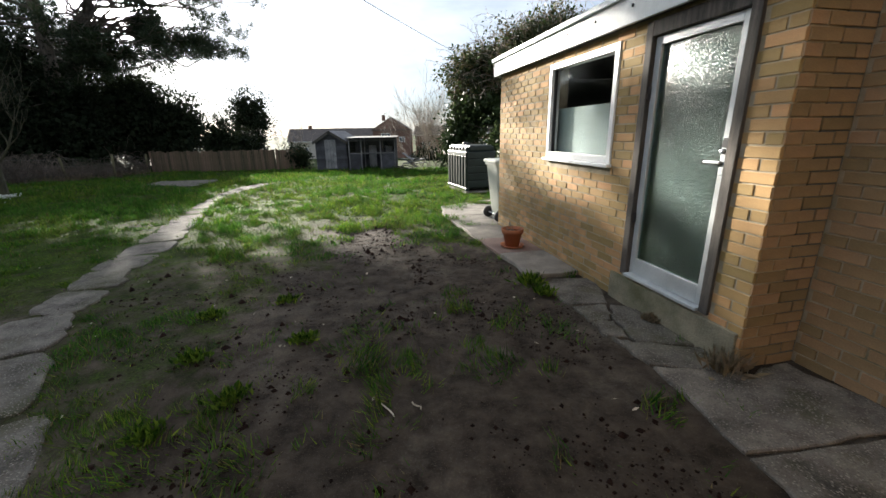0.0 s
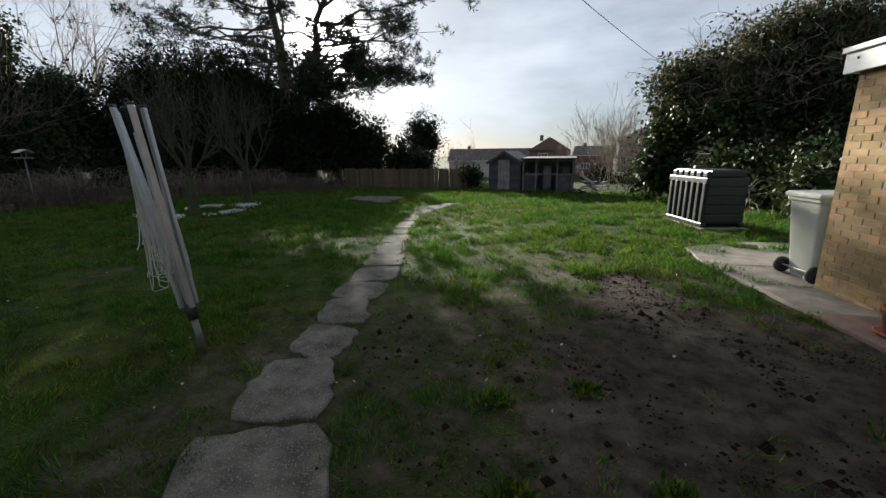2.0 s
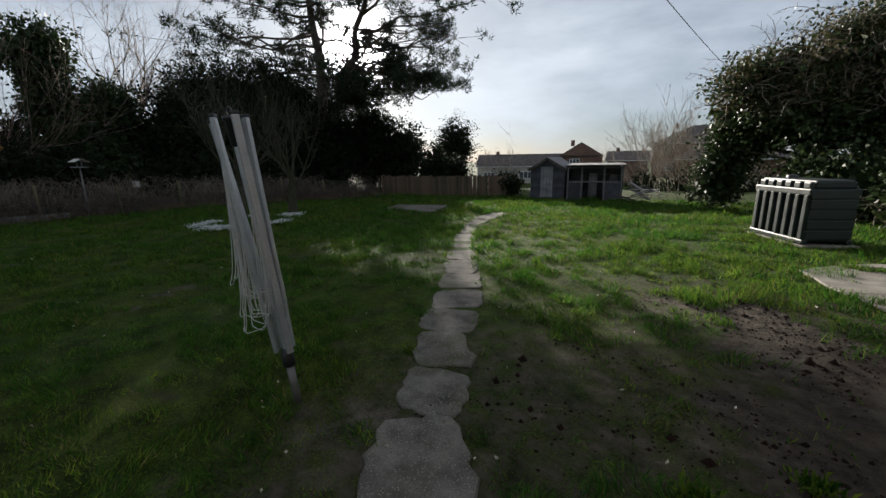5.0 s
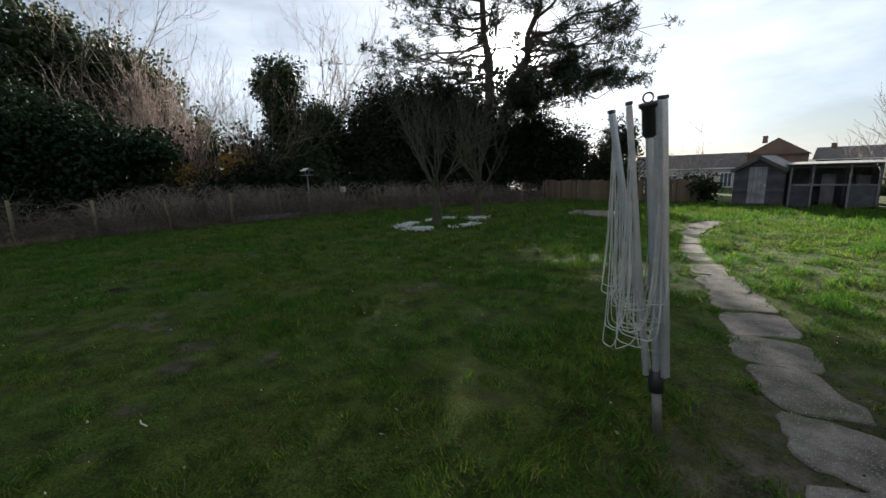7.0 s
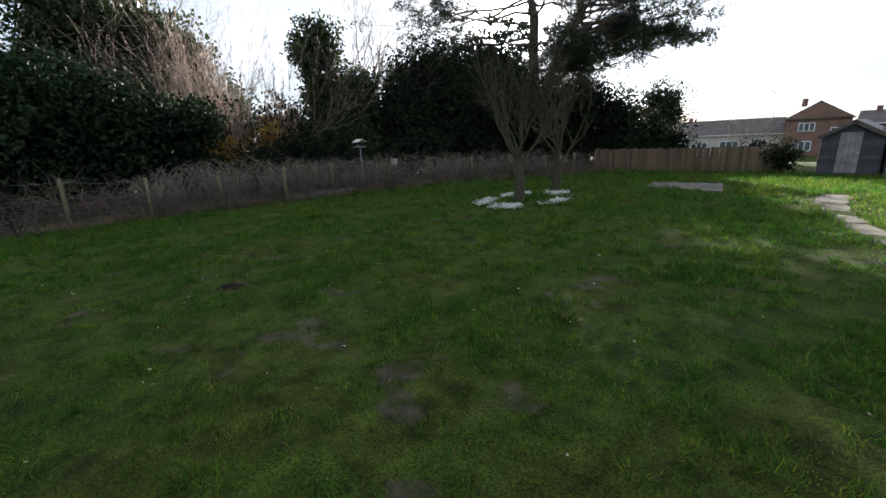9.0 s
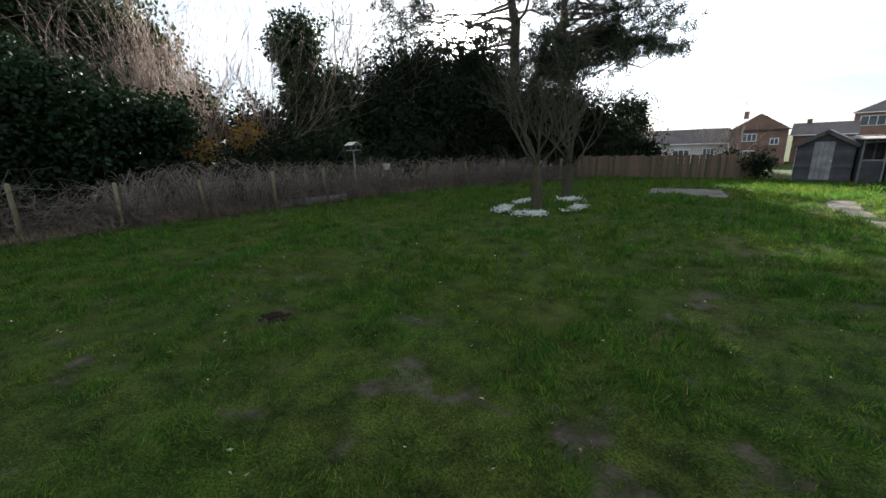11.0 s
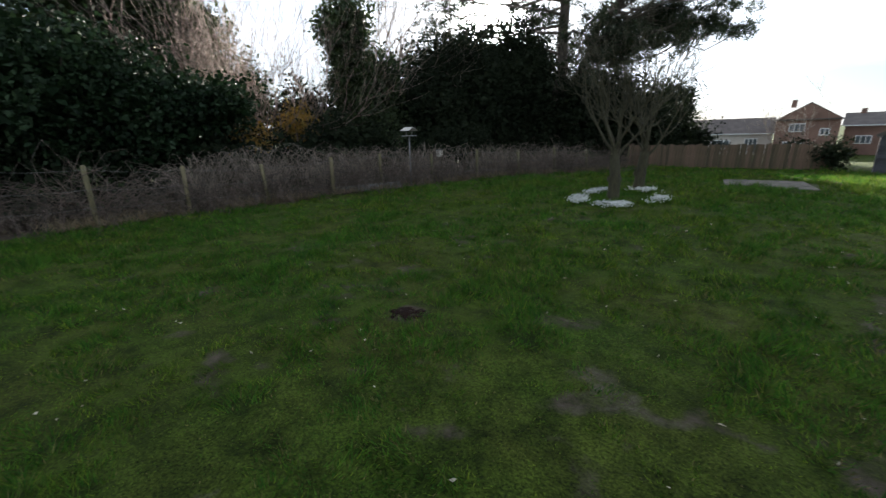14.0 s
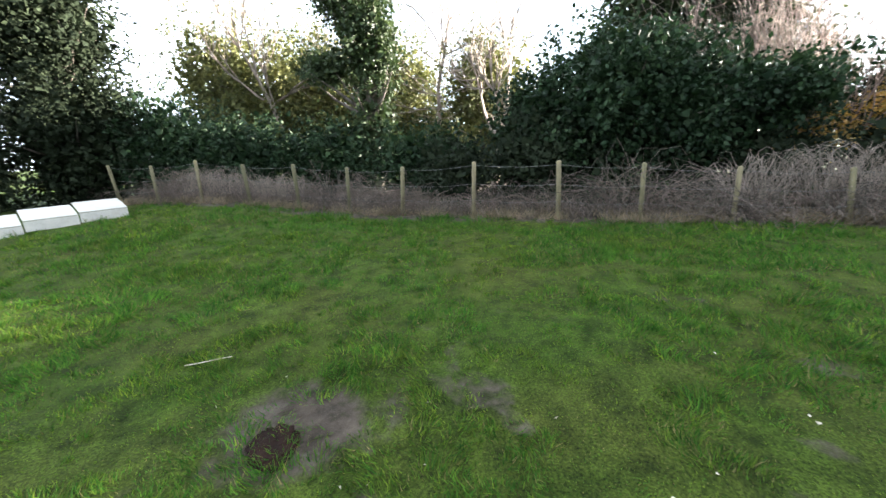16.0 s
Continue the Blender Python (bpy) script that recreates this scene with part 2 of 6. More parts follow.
GRASS_LUSH = material("lush_grass_blades", (0.02, 0.075, 0.008), (0.065, 0.17, 0.02), 3.0, 11, 0.8, 0.0, island=0.5, lustre=0.15, glow=0.45)
GRASS_DRY = material("withered_grass_blades", (0.075, 0.075, 0.025), (0.19, 0.165, 0.07), 4.0, 20, 0.9, 0.0, island=0.5, lustre=0.1, glow=0.35)
PETAL = material("white_petals", (0.62, 0.64, 0.62), (0.82, 0.83, 0.8), 9, 60, 0.7, 0.0, glow=0.3)
LITTER = material("pale_leaf_litter", (0.22, 0.18, 0.12), (0.55, 0.5, 0.4), 9, 60, 0.8, 0.0, island=0.4)
SOIL = material("turned_soil", (0.006, 0.003, 0.0025), (0.02, 0.01, 0.007), 9, 60, 0.97, 0.9, 0.02, lustre=0.1)
TILE = material("roof_tiles", (0.055, 0.045, 0.042), (0.12, 0.10, 0.09), 1.2, 14, 0.85, 0.4, 0.03)
HOUSE_BRICK = material("red_house_brick", (0.12, 0.07, 0.052), (0.21, 0.125, 0.095), 0.8, 20, 0.9, 0.3, 0.01)
HOUSE_PALE = material("pale_house_wall", (0.36, 0.32, 0.28), (0.52, 0.48, 0.43), 0.5, 10, 0.9, 0.2)
PANE = glass("window_glass", (0.75, 0.8, 0.8), 0.03)
FROST = glass("obscured_glass", (0.22, 0.38, 0.35), 0.2, 0.35, 60)
BLIND = material("pale_blind", (0.30, 0.36, 0.36), (0.38, 0.44, 0.43), 4, 60, 0.8, 0.1)
# the unlit room's dimness is put into this dark colour
ROOM_DIM = material("dim_room_plaster", (0.08, 0.085, 0.08), (0.14, 0.145, 0.135), 3, 40, 0.9, 0.1)
DARKPANE = material("far_window_pane", (0.05, 0.06, 0.07), (0.11, 0.13, 0.15), 1, 9, 0.12, 0.0)
SHEET = material("weathered_white_boards", (0.36, 0.34, 0.3), (0.55, 0.53, 0.48), 2, 40, 0.7, 0.2, 0.004, vary=0.12, stain=(0.42, 0.38, 0.3))
WIRE = material("fence_wire", (0.12, 0.12, 0.12), (0.24, 0.23, 0.22), 9, 60, 0.6, 0.0, metal=0.5)


def ground_material():
    m = bpy.data.materials.new("garden_ground")
    m.use_nodes = True
    n, l = m.node_tree.nodes, m.node_tree.links
    p = n["Principled BSDF"]
    p.inputs["Specular IOR Level"].default_value = 0.1
    tc = n.new("ShaderNodeTexCoord")

    def noisy(scale, detail=6, rough=0.55):
        x = n.new("ShaderNodeTexNoise")
        x.inputs["Scale"].default_value, x.inputs["Detail"].default_value, x.inputs["Roughness"].default_value = scale, detail, rough
        l.new(tc.outputs["Object"], x.inputs["Vector"])
        return x.outputs["Fac"]

    def ramp(src, a, b, lo, hi):
        r = n.new("ShaderNodeValToRGB")
        r.color_ramp.elements[0].position, r.color_ramp.elements[1].position = lo, hi
        r.color_ramp.elements[0].color, r.color_ramp.elements[1].color = (*a, 1), (*b, 1)
        l.new(src, r.inputs[0])
        return r.outputs[0]

    def mix(f, a, b):
        x = n.new("ShaderNodeMix")
        x.data_type = "RGBA"
        l.new(f, x.inputs[0])
        l.new(a, x.inputs[6])
        l.new(b, x.inputs[7])
        return x.outputs[2]

    tuft, fine, patch, grit = noisy(5.5, 8, 0.65), noisy(60, 6, 0.8), noisy(0.55, 7, 0.6), noisy(130, 3)
    turf = mix(ramp(patch, (0, 0, 0), (1, 1, 1), 0.4, 0.66), ramp(fine, (0.006, 0.014, 0.002), (0.07, 0.125, 0.015), 0.38, 0.64), ramp(fine, (0.014, 0.02, 0.005), (0.105, 0.128, 0.024), 0.38, 0.66))
    dapple = n.new("ShaderNodeMix")
    dapple.data_type, dapple.blend_type = "RGBA", "MULTIPLY"
    dapple.inputs[0].default_value = 1.0
    l.new(turf, dapple.inputs[6])
    l.new(ramp(noisy(3.2, 9, 0.72), (0.30, 0.32, 0.26), (1.25, 1.2, 1.1), 0.36, 0.66), dapple.inputs[7])
    turf = dapple.outputs[2]
    earth = mix(ramp(grit, (0, 0, 0), (1, 1, 1), 0.58, 0.7), ramp(tuft, (0.022, 0.017, 0.013), (0.085, 0.068, 0.052), 0.36, 0.7), ramp(fine, (0.045, 0.036, 0.028), (0.14, 0.12, 0.095), 0.35, 0.7))
    earth = mix(ramp(noisy(1.1, 8, 0.68), (0, 0, 0), (1, 1, 1), 0.52, 0.68), earth, ramp(fine, (0.055, 0.046, 0.036), (0.165, 0.142, 0.114), 0.3, 0.7))
    bare = n.new("ShaderNodeAttribute")
    bare.attribute_name = "bare"
    edge = n.new("ShaderNodeMath")
    edge.operation = "MULTIPLY_ADD"
    edge.inputs[1].default_value = 0.9
    l.new(tuft, edge.inputs[0])
    l.new(bare.outputs["Fac"], edge.inputs[2])
    l.new(mix(ramp(edge.outputs[0], (0, 0, 0), (1, 1, 1), 0.7, 1.0), turf, earth), p.inputs["Base Color"])
    p.inputs["Roughness"].default_value = 0.9
    b1, b2 = n.new("ShaderNodeBump"), n.new("ShaderNodeBump")
    b1.inputs["Strength"].default_value, b1.inputs["Distance"].default_value = 0.8, 0.05
    b2.inputs["Strength"].default_value, b2.inputs["Distance"].default_value = 0.8, 0.015
    l.new(tuft, b1.inputs["Height"])
    l.new(fine, b2.inputs["Height"])
    l.new(b1.outputs[0], b2.inputs["Normal"])
    l.new(b2.outputs[0], p.inputs["Normal"])
    return m


GROUND = ground_material()


# ---- building blocks ----
def thing(name, at, label, category, group="", kind="", turn=0.0):
    ob = new(name)
    ob.matrix_world = pose(*at, 0, 0, turn) if not isinstance(at, Matrix) else at
    return tagged(ob, label, category, group, kind)


def part(name, bm, mat, parent=None, label=""):
    """Links a bmesh (or a mesh) as one object under a thing."""
    if isinstance(bm, bpy.types.Mesh):
        me = bm
    else:
        me = bpy.data.meshes.new(name)
        bmesh.ops.recalc_face_normals(bm, faces=bm.faces)
        bm.to_mesh(me)
        bm.free()
    if not me.materials:
        me.materials.append(mat)
    ob = new(name, me)
    if parent:
        ob.parent = parent
    if label:
        ob["label"] = label
    return ob


def box(x0, y0, z0, x1, y1, z1, bevel=0.0, into=None):
    bm = into or bmesh.new()
    made = bmesh.ops.create_cube(bm, size=1, matrix=Matrix.LocRotScale(((x0 + x1) / 2, (y0 + y1) / 2, (z0 + z1) / 2), None, (abs(x1 - x0), abs(y1 - y0), abs(z1 - z0))))
    if bevel:
        edges = {e for v in made["verts"] for e in v.link_edges}
        bmesh.ops.bevel(bm, geom=list(edges), offset=bevel, segments=2, affect="EDGES", profile=0.5)
    return bm


def prism(points, z0, z1, bevel=0.0):
    bm = bmesh.new()
    f = bm.faces.new([bm.verts.new((x, y, z0)) for x, y in points])
    top = bmesh.ops.extrude_face_region(bm, geom=[f])
    bmesh.ops.translate(bm, vec=(0, 0, z1 - z0), verts=[v for v in top["geom"] if isinstance(v, bmesh.types.BMVert)])
    if bevel:
        bmesh.ops.bevel(bm, geom=[e for e in bm.edges if all(v.co.z > (z0 + z1) / 2 for v in e.verts)], offset=bevel, segments=1, affect="EDGES")
    return bm


def lathe(profile, steps=28, into=None):
    """Turns a profile of (radius, z) round the z axis."""
    bm = into or bmesh.new()
    rings = [[bm.verts.new((r * math.cos(2 * math.pi * i / steps), r * math.sin(2 * math.pi * i / steps), z)) for i in range(steps)] for r, z in profile]
    for a, b in zip(rings, rings[1:]):
        for i in range(steps):
            j = (i + 1) % steps
            bm.faces.new((a[i], a[j], b[j], b[i]))
    for f in bm.faces:
        f.smooth = True
    return bm


def mesh_of(name, co, faces, mat, smooth=False):
    """A mesh from numpy vertices and an (n, k) array of corners."""
    me = bpy.data.meshes.new(name)
    n, k = faces.shape
    me.vertices.add(len(co))
    me.vertices.foreach_set("co", np.ascontiguousarray(co, dtype=np.float32).ravel())
    me.loops.add(n * k)
    me.loops.foreach_set("vertex_index", np.ascontiguousarray(faces, dtype=np.int32).ravel())
    me.polygons.add(n)
    me.polygons.foreach_set("loop_start", np.arange(0, n * k, k, dtype=np.int32))
    if smooth:
        me.polygons.foreach_set("use_smooth", np.ones(n, dtype=bool))
    me.update(calc_edges=True)
    me.materials.append(mat)
    return me


def rope_mesh(name, pts, rad, mat, sides=5):
    """One continuous tube along a line of points."""
    pts = np.asarray(pts, float)
    d = np.gradient(pts, axis=0)
    d /= np.linalg.norm(d, axis=1, keepdims=True) + 1e-9
    a = np.cross(d, np.array([0.31, 0.93, 0.2]))
    a /= np.linalg.norm(a, axis=1, keepdims=True) + 1e-9
    b = np.cross(d, a)
    ang = np.arange(sides) * 2 * np.pi / sides
    co = pts[:, None] + rad * (a[:, None] * np.cos(ang)[None, :, None] + b[:, None] * np.sin(ang)[None, :, None])
    i = np.arange(sides)
    quad = np.stack([i, (i + 1) % sides, (i + 1) % sides + sides, i + sides], 1)
    return mesh_of(name, co.reshape(-1, 3), (np.arange(len(pts) - 1)[:, None, None] * sides + quad[None]).reshape(-1, 4), mat, True)


def unit(v):
    return v / (np.linalg.norm(v, axis=-1, keepdims=True) + 1e-9)


def leaf_mesh(name, at, along, length, width, mat, rng, fold=0.25):
    """Four-cornered, slightly folded leaves at the given places."""
    n = len(at)
    along = unit(along)
    side = unit(np.cross(along, rng.normal(size=(n, 3))))
    up = np.cross(side, along)
    L, W = np.reshape(length, (-1, 1)), np.reshape(width, (-1, 1))
    mid = at + along * L * 0.45
    co = np.stack([at, mid + side * W * 0.5 + up * W * fold, at + along * L, mid - side * W * 0.5 + up * W * fold], axis=1).reshape(-1, 3)
    return mesh_of(name, co, np.arange(4 * n).reshape(n, 4), mat)


def tube_mesh(name, p0, p1, r0, r1, mat, sides=4):
    """Tapered tubes from p0 to p1, all in one mesh."""
    p0, p1 = np.asarray(p0, float), np.asarray(p1, float)
    n = len(p0)
    d = unit(p1 - p0)
    ref = np.where(np.abs(d[:, 2:3]) > 0.9, np.array([[1.0, 0, 0]]), np.array([[0, 0, 1.0]]))
    a = unit(np.cross(d, ref))
    b = np.cross(d, a)
    ang = np.arange(sides) * 2 * np.pi / sides
    ring = a[:, None] * np.cos(ang)[None, :, None] + b[:, None] * np.sin(ang)[None, :, None]
    co = np.concatenate([p0[:, None] + ring * np.reshape(r0, (-1, 1, 1)), p1[:, None] + ring * np.reshape(r1, (-1, 1, 1))], axis=1).reshape(-1, 3)
    i = np.arange(sides)
    j = (i + 1) % sides
    quad = np.stack([i, j, j + sides, i + sides], axis=1)
    faces = (np.arange(n)[:, None, None] * 2 * sides + quad[None]).reshape(-1, 4)
    return mesh_of(name, co, faces, mat, smooth=True)


def limbs(rng, base, way, length, radius, depth, kids=(3, 5), spread=0.7, lift=0.1, wander=0.16, shrink=0.62, first=0.3, steps=5):
    """Grows a branching skeleton. Returns its pieces (p0, p1, r0, r1) and the ends of its last twigs."""
    out, tips = [], []

    def grow(p, d, ln, r, level):
        q, dd, rad = np.array(p, float), unit(np.array(d, float)), r
        spots = []
        for k in range(steps):
            dd = unit(dd + rng.normal(size=3) * wander + np.array([0, 0, lift]) * (0.5 if level == depth else 1))
            nq = q + dd * ln / steps
            nr = max(r * (1 - 0.75 * (k + 1) / steps), 0.0045)
            out.append((q, nq, rad, nr))
            q, rad = nq, nr
            if (k + 1) / steps > (first if level == depth else 0.2):
                spots.append((q, dd, rad))
        if level > 0:
            for _ in range(rng.integers(kids[0], kids[1] + 1)):
                s, sd, sr = spots[rng.integers(len(spots))]
                grow(s, unit(sd + rng.normal(size=3) * spread), ln * shrink * rng.uniform(0.7, 1.15), max(sr * 0.75, 0.006), level - 1)
        else:
            tips.append(q)

    grow(base, way, length, radius, depth)
    return out, np.array(tips)


def tube_from(name, pieces, mat, sides=5):
    return tube_mesh(name, [p[0] for p in pieces], [p[1] for p in pieces], np.array([p[2] for p in pieces]), np.array([p[3] for p in pieces]), mat, sides)


def blob_points(rng, blobs, clumps, per, clump_r, shell=0.55):
    """Places in clumps that fill the outer part of ellipsoids (x, y, z, rx, ry, rz)."""
    blobs = np.array(blobs, float)
    w = blobs[:, 3] * blobs[:, 4] + blobs[:, 3] * blobs[:, 5]
    pick = rng.choice(len(blobs), clumps, p=w / w.sum())
    u = unit(rng.normal(size=(clumps, 3)))
    r = rng.uniform(shell ** 3, 1, clumps)[:, None] ** (1 / 3) * rng.normal(1, 0.15, (clumps, 1))
    c = blobs[pick, :3] + u * r * blobs[pick, 3:]
    size = clump_r * rng.uniform(0.5, 1.5, (clumps, 1))
    at = (c[:, None] + rng.normal(size=(clumps, per, 3)) * size[:, None] * 0.55).reshape(-1, 3)
    return at, np.repeat(u, per, axis=0), c


LATTICE = np.random.default_rng(77).random((256, 256))


def patchy(x, y, size, shift=0):
    """Smooth random field over the plan, 0 to 1, with lumps of about that size."""
    u, v = np.asarray(x, float) / size + 17.3 * shift, np.asarray(y, float) / size + 9.7 * shift
    i, j = np.floor(u).astype(int), np.floor(v).astype(int)
    f, g = u - i, v - j
    f, g = f * f * (3 - 2 * f), g * g * (3 - 2 * g)
    i, j, i1, j1 = i % 256, j % 256, (i + 1) % 256, (j + 1) % 256
    return (LATTICE[i, j] * (1 - f) + LATTICE[i1, j] * f) * (1 - g) + (LATTICE[i, j1] * (1 - f) + LATTICE[i1, j1] * f) * g


def ground_z(x, y):
    """Height of the garden: falls gently to the back, rises in the far corner."""
    x, y = np.asarray(x, float), np.asarray(y, float)

    def s(v):
        v = np.clip(v, 0, 1)
        return v * v * (3 - 2 * v)

    near = s((9 - np.hypot(x - 1.5, y - 5)) / 3)
    lumps = 0.045 * (patchy(x, y, 1.3, 1) - 0.5) + 0.03 * (patchy(x, y, 0.45, 2) - 0.5) + 0.014 * (patchy(x, y, 0.2, 3) - 0.5)
    return -0.28 * s((y - 11) / 10) - 2.4 * s((y - 26) / 30) + 0.4 * s((-5 - y) / 8) * s((-12 - x) / 7) + lumps * (1 - 0.45 * near)


def gz(x, y):
    return float(ground_z(x, y))


# ---- the ground ----
def axis(lo, hi, fine):
    mid = np.arange(lo, hi + fine / 2, fine)
    far = np.cumsum(fine * 1.22 ** np.arange(1, 46))
    far = far[far < 1500]
    return np.concatenate([lo - far[::-1], mid, hi + far])


PATCHES = [(-12.25, -3.2, 0.75, 0.61), (-11.2, 1.48, 0.26, 0.72), (-11.6, 0.2, 0.25, 0.35), (-8.9, 1.45, 0.35, 0.5), (-9.6, 1.6, 0.5, 0.45), (-9.9, 2.45, 0.35, 0.5), (-8.2, 2.2, 0.45, 0.5),
           (-9.2, 0.9, 0.7, 0.45), (-6.3, 2.0, 0.5, 0.45), (-5.5, 2.6, 0.7, 0.5), (-4.5, 2.3, 0.6, 0.6), (-10.3, 1.1, 0.4, 0.5), (-12.5, -2.0, 0.5, 0.45), (-6.4, 4.2, 0.5, 0.4),
           (-3.0, 8.9, 0.8, 0.4), (-1.3, 8.0, 0.7, 0.6), (-2.6, 11.5, 0.9, 0.5), (-4.3, 17.5, 1.4, 0.5), (-5.2, 15.6, 1.0, 0.55), (0.6, 9.3, 0.9, 0.4), (-2.3, 6.6, 0.8, 0.55)]


def bare_at(x, y):
    """How bare of grass the ground is, 0 to 1."""
    def s(v):
        v = np.clip(v, 0, 1)
        return v * v * (3 - 2 * v)
    wob = 1.7 * (patchy(x, y, 1.1, 4) - 0.5) + 1.1 * (patchy(x, y, 0.4, 5) - 0.5)
    left = -2.75 - 0.08 * y + wob * 0.8
    yard = s((x - left) / 2.3) * s((6.1 + wob - 0.35 * (x + 0.5) - y) / 1.2 + 0.5) * s((3.5 - x) / 0.5)
    apron = s((2.9 - np.hypot((x + 2.2) / 1.2, (y - 2.6) / 1.5)) / 1.6) * 0.42
    b = np.maximum(yard, apron)
    b = np.maximum(b, 0.4 * s((2.6 - np.hypot(x + 1.4, (y - 6.2))) / 2.2))
    rough = 0.3 + 1.3 * patchy(x, y, 0.24, 9) * (0.6 + 0.8 * patchy(x, y, 0.55, 10))
    for px, py, pr, k in PATCHES:
        b = np.maximum(b, (k if k > 0.6 else 0.52 * k * rough) * s(((pr if k > 0.6 else 0.75 * pr) - np.hypot(x - px, y - py)) / pr * 1.6))
    fleck = 0.34 * patchy(x, y, 0.8, 6) + 0.33 * patchy(x, y, 0.33, 7) + 0.33 * patchy(x, y, 0.17, 8)
    zone = 0.2 + 0.8 * s((8.5 - np.hypot((x + 7) / 1.2, y - 1.5)) / 3)
    b = np.maximum(b, 0.44 * s((fleck - 0.58) / 0.14) * zone)
    strip = s((-17.6 - 0.11 * (8.4 - y) * (y < 8.4) - 0.25 - x + np.where(y > 8.4, (y - 8.4) * 0.33, 0)) / 0.8)
    return np.maximum(b, 0.85 * strip * (x > -30) * (y > -14) * (y < 21))


def make_ground():
    xs, ys = axis(-24.0, 5.0, 0.11), axis(-15.0, 24.0, 0.12)
    gx, gy = np.meshgrid(xs, ys)
    x, y = gx.ravel(), gy.ravel()
    z = ground_z(x, y)
    b = bare_at(x, y)
    z = z - 0.02 * b * (np.hypot(x + 12.2, y + 3.2) < 0.5)
    z = z + 0.05 * np.exp(-((x + 11.2) ** 2 + (y - 1.48) ** 2) / 0.05)
    nx, ny = len(xs), len(ys)
    i = (np.arange(ny - 1)[:, None] * nx + np.arange(nx - 1)[None]).ravel()
    me = mesh_of("ground", np.stack([x, y, z], 1), np.stack([i, i + 1, i + nx + 1, i + nx], 1), GROUND, True)
    me.attributes.new("bare", "FLOAT", "POINT").data.foreach_set("value", b.astype(np.float32))
    return tagged(new("ground", me), "patchy winter lawn with trodden bare earth", "ground", kind="structure")


make_ground()

# ---- the brick extension: x along its wall, y out of it ----
WALL_DIR = Vector((-0.2178, 0.976, 0)).normalized()
WALL_OUT = Vector((-WALL_DIR.y, WALL_DIR.x, 0))
HOUSE = Matrix.Translation((1.93, 2.27, 0)) @ Matrix((WALL_DIR, WALL_OUT, (0, 0, 1))).transposed().to_4x4()
LONG, HIGH = 4.36, 2.34
DOOR, WIN = (0.25, 1.19, 0.27, 2.26), (1.51, 2.77, 1.22, 2.25)


def wall_boxes(bm, x0, x1, z0, z1, y0, y1, holes):
    """A wall of that thickness with rectangular openings through it."""
    xs = sorted({x0, x1, *[h[0] for h in holes], *[h[1] for h in holes]})
    for a, b in zip(xs, xs[1:]):
        cut = sorted((h[2], h[3]) for h in holes if h[0] < (a + b) / 2 < h[1])
        z = z0
        for c0, c1 in cut:
            if c0 > z:
                box(a, y0, z, b, y1, c0, into=bm)
            z = c1
        if z < z1:
            box(a, y0, z, b, y1, z1, into=bm)
    return bm


ext = thing("wall_extension", HOUSE, "yellow brick garden-side wall of a flat-roofed extension", "wall", kind="structure")
part("wall_body", wall_boxes(bmesh.new(), 0, LONG, 0.0, HIGH, -0.24, -0.0045, [DOOR, WIN]), MORTAR, ext)
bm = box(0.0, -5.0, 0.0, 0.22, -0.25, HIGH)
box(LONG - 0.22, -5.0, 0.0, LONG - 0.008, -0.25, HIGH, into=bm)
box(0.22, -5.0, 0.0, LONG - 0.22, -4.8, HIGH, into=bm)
part("side_wall", bm, ROOM_DIM, ext)
part("room_floor", box(0.22, -4.8, 0.0, LONG - 0.22, -0.24, 0.26), ROOM_DIM, ext)
part("plinth", box(0.02, -0.006, -0.05, 1.32, 0.022, 0.245, 0.008), RENDERED, ext, "crumbling cement plinth under the door")
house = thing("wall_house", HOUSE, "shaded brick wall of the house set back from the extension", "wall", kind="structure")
# upper part is added height that blocks sky light from the yard
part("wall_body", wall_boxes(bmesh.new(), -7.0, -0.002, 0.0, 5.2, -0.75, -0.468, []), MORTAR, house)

# added wall, out of view, that blocks sky light from behind the yard
back = thing("wall_unseen", (0, 0, 0), "added unseen brick wall that keeps sky light off the yard", "wall", kind="structure")
part("wall_body", box(-1.3, -1.8, -0.1, 2.75, -1.5, 5.2), BRICK_SHADED, back)

roof = thing("roof_extension", HOUSE, "flat felt roof with a pale metal fascia", "roof", kind="structure")
part("deck", box(-0.0, -5.1, HIGH + 0.004, LONG + 0.06, 0.055, HIGH + 0.2, 0.01), ROOFING, roof)
part("fascia", box(-0.05, 0.058, HIGH - 0.01, LONG + 0.1, 0.085, HIGH + 0.235, 0.006), FASCIA, roof, "pale metal fascia board")
part("fascia", box(LONG + 0.064, -5.1, HIGH - 0.01, LONG + 0.095, 0.054, HIGH + 0.235, 0.006), FASCIA, roof)
part("drip_edge", box(-0.05, 0.088, HIGH + 0.19, LONG + 0.12, 0.115, HIGH + 0.245, 0.008), FASCIA, roof)
part("ceiling", box(0.22, -4.8, HIGH - 0.05, LONG - 0.22, -0.24, HIGH), ROOM_DIM, roof)
for k in range(9):
    part("screw", lathe([(0.0, 0.0), (0.012, 0.0), (0.012, 0.006), (0, 0.008)], 8), RUBBER, roof).matrix_local = pose(0.3 + 0.5 * k, 0.086, HIGH + 0.12, -90)

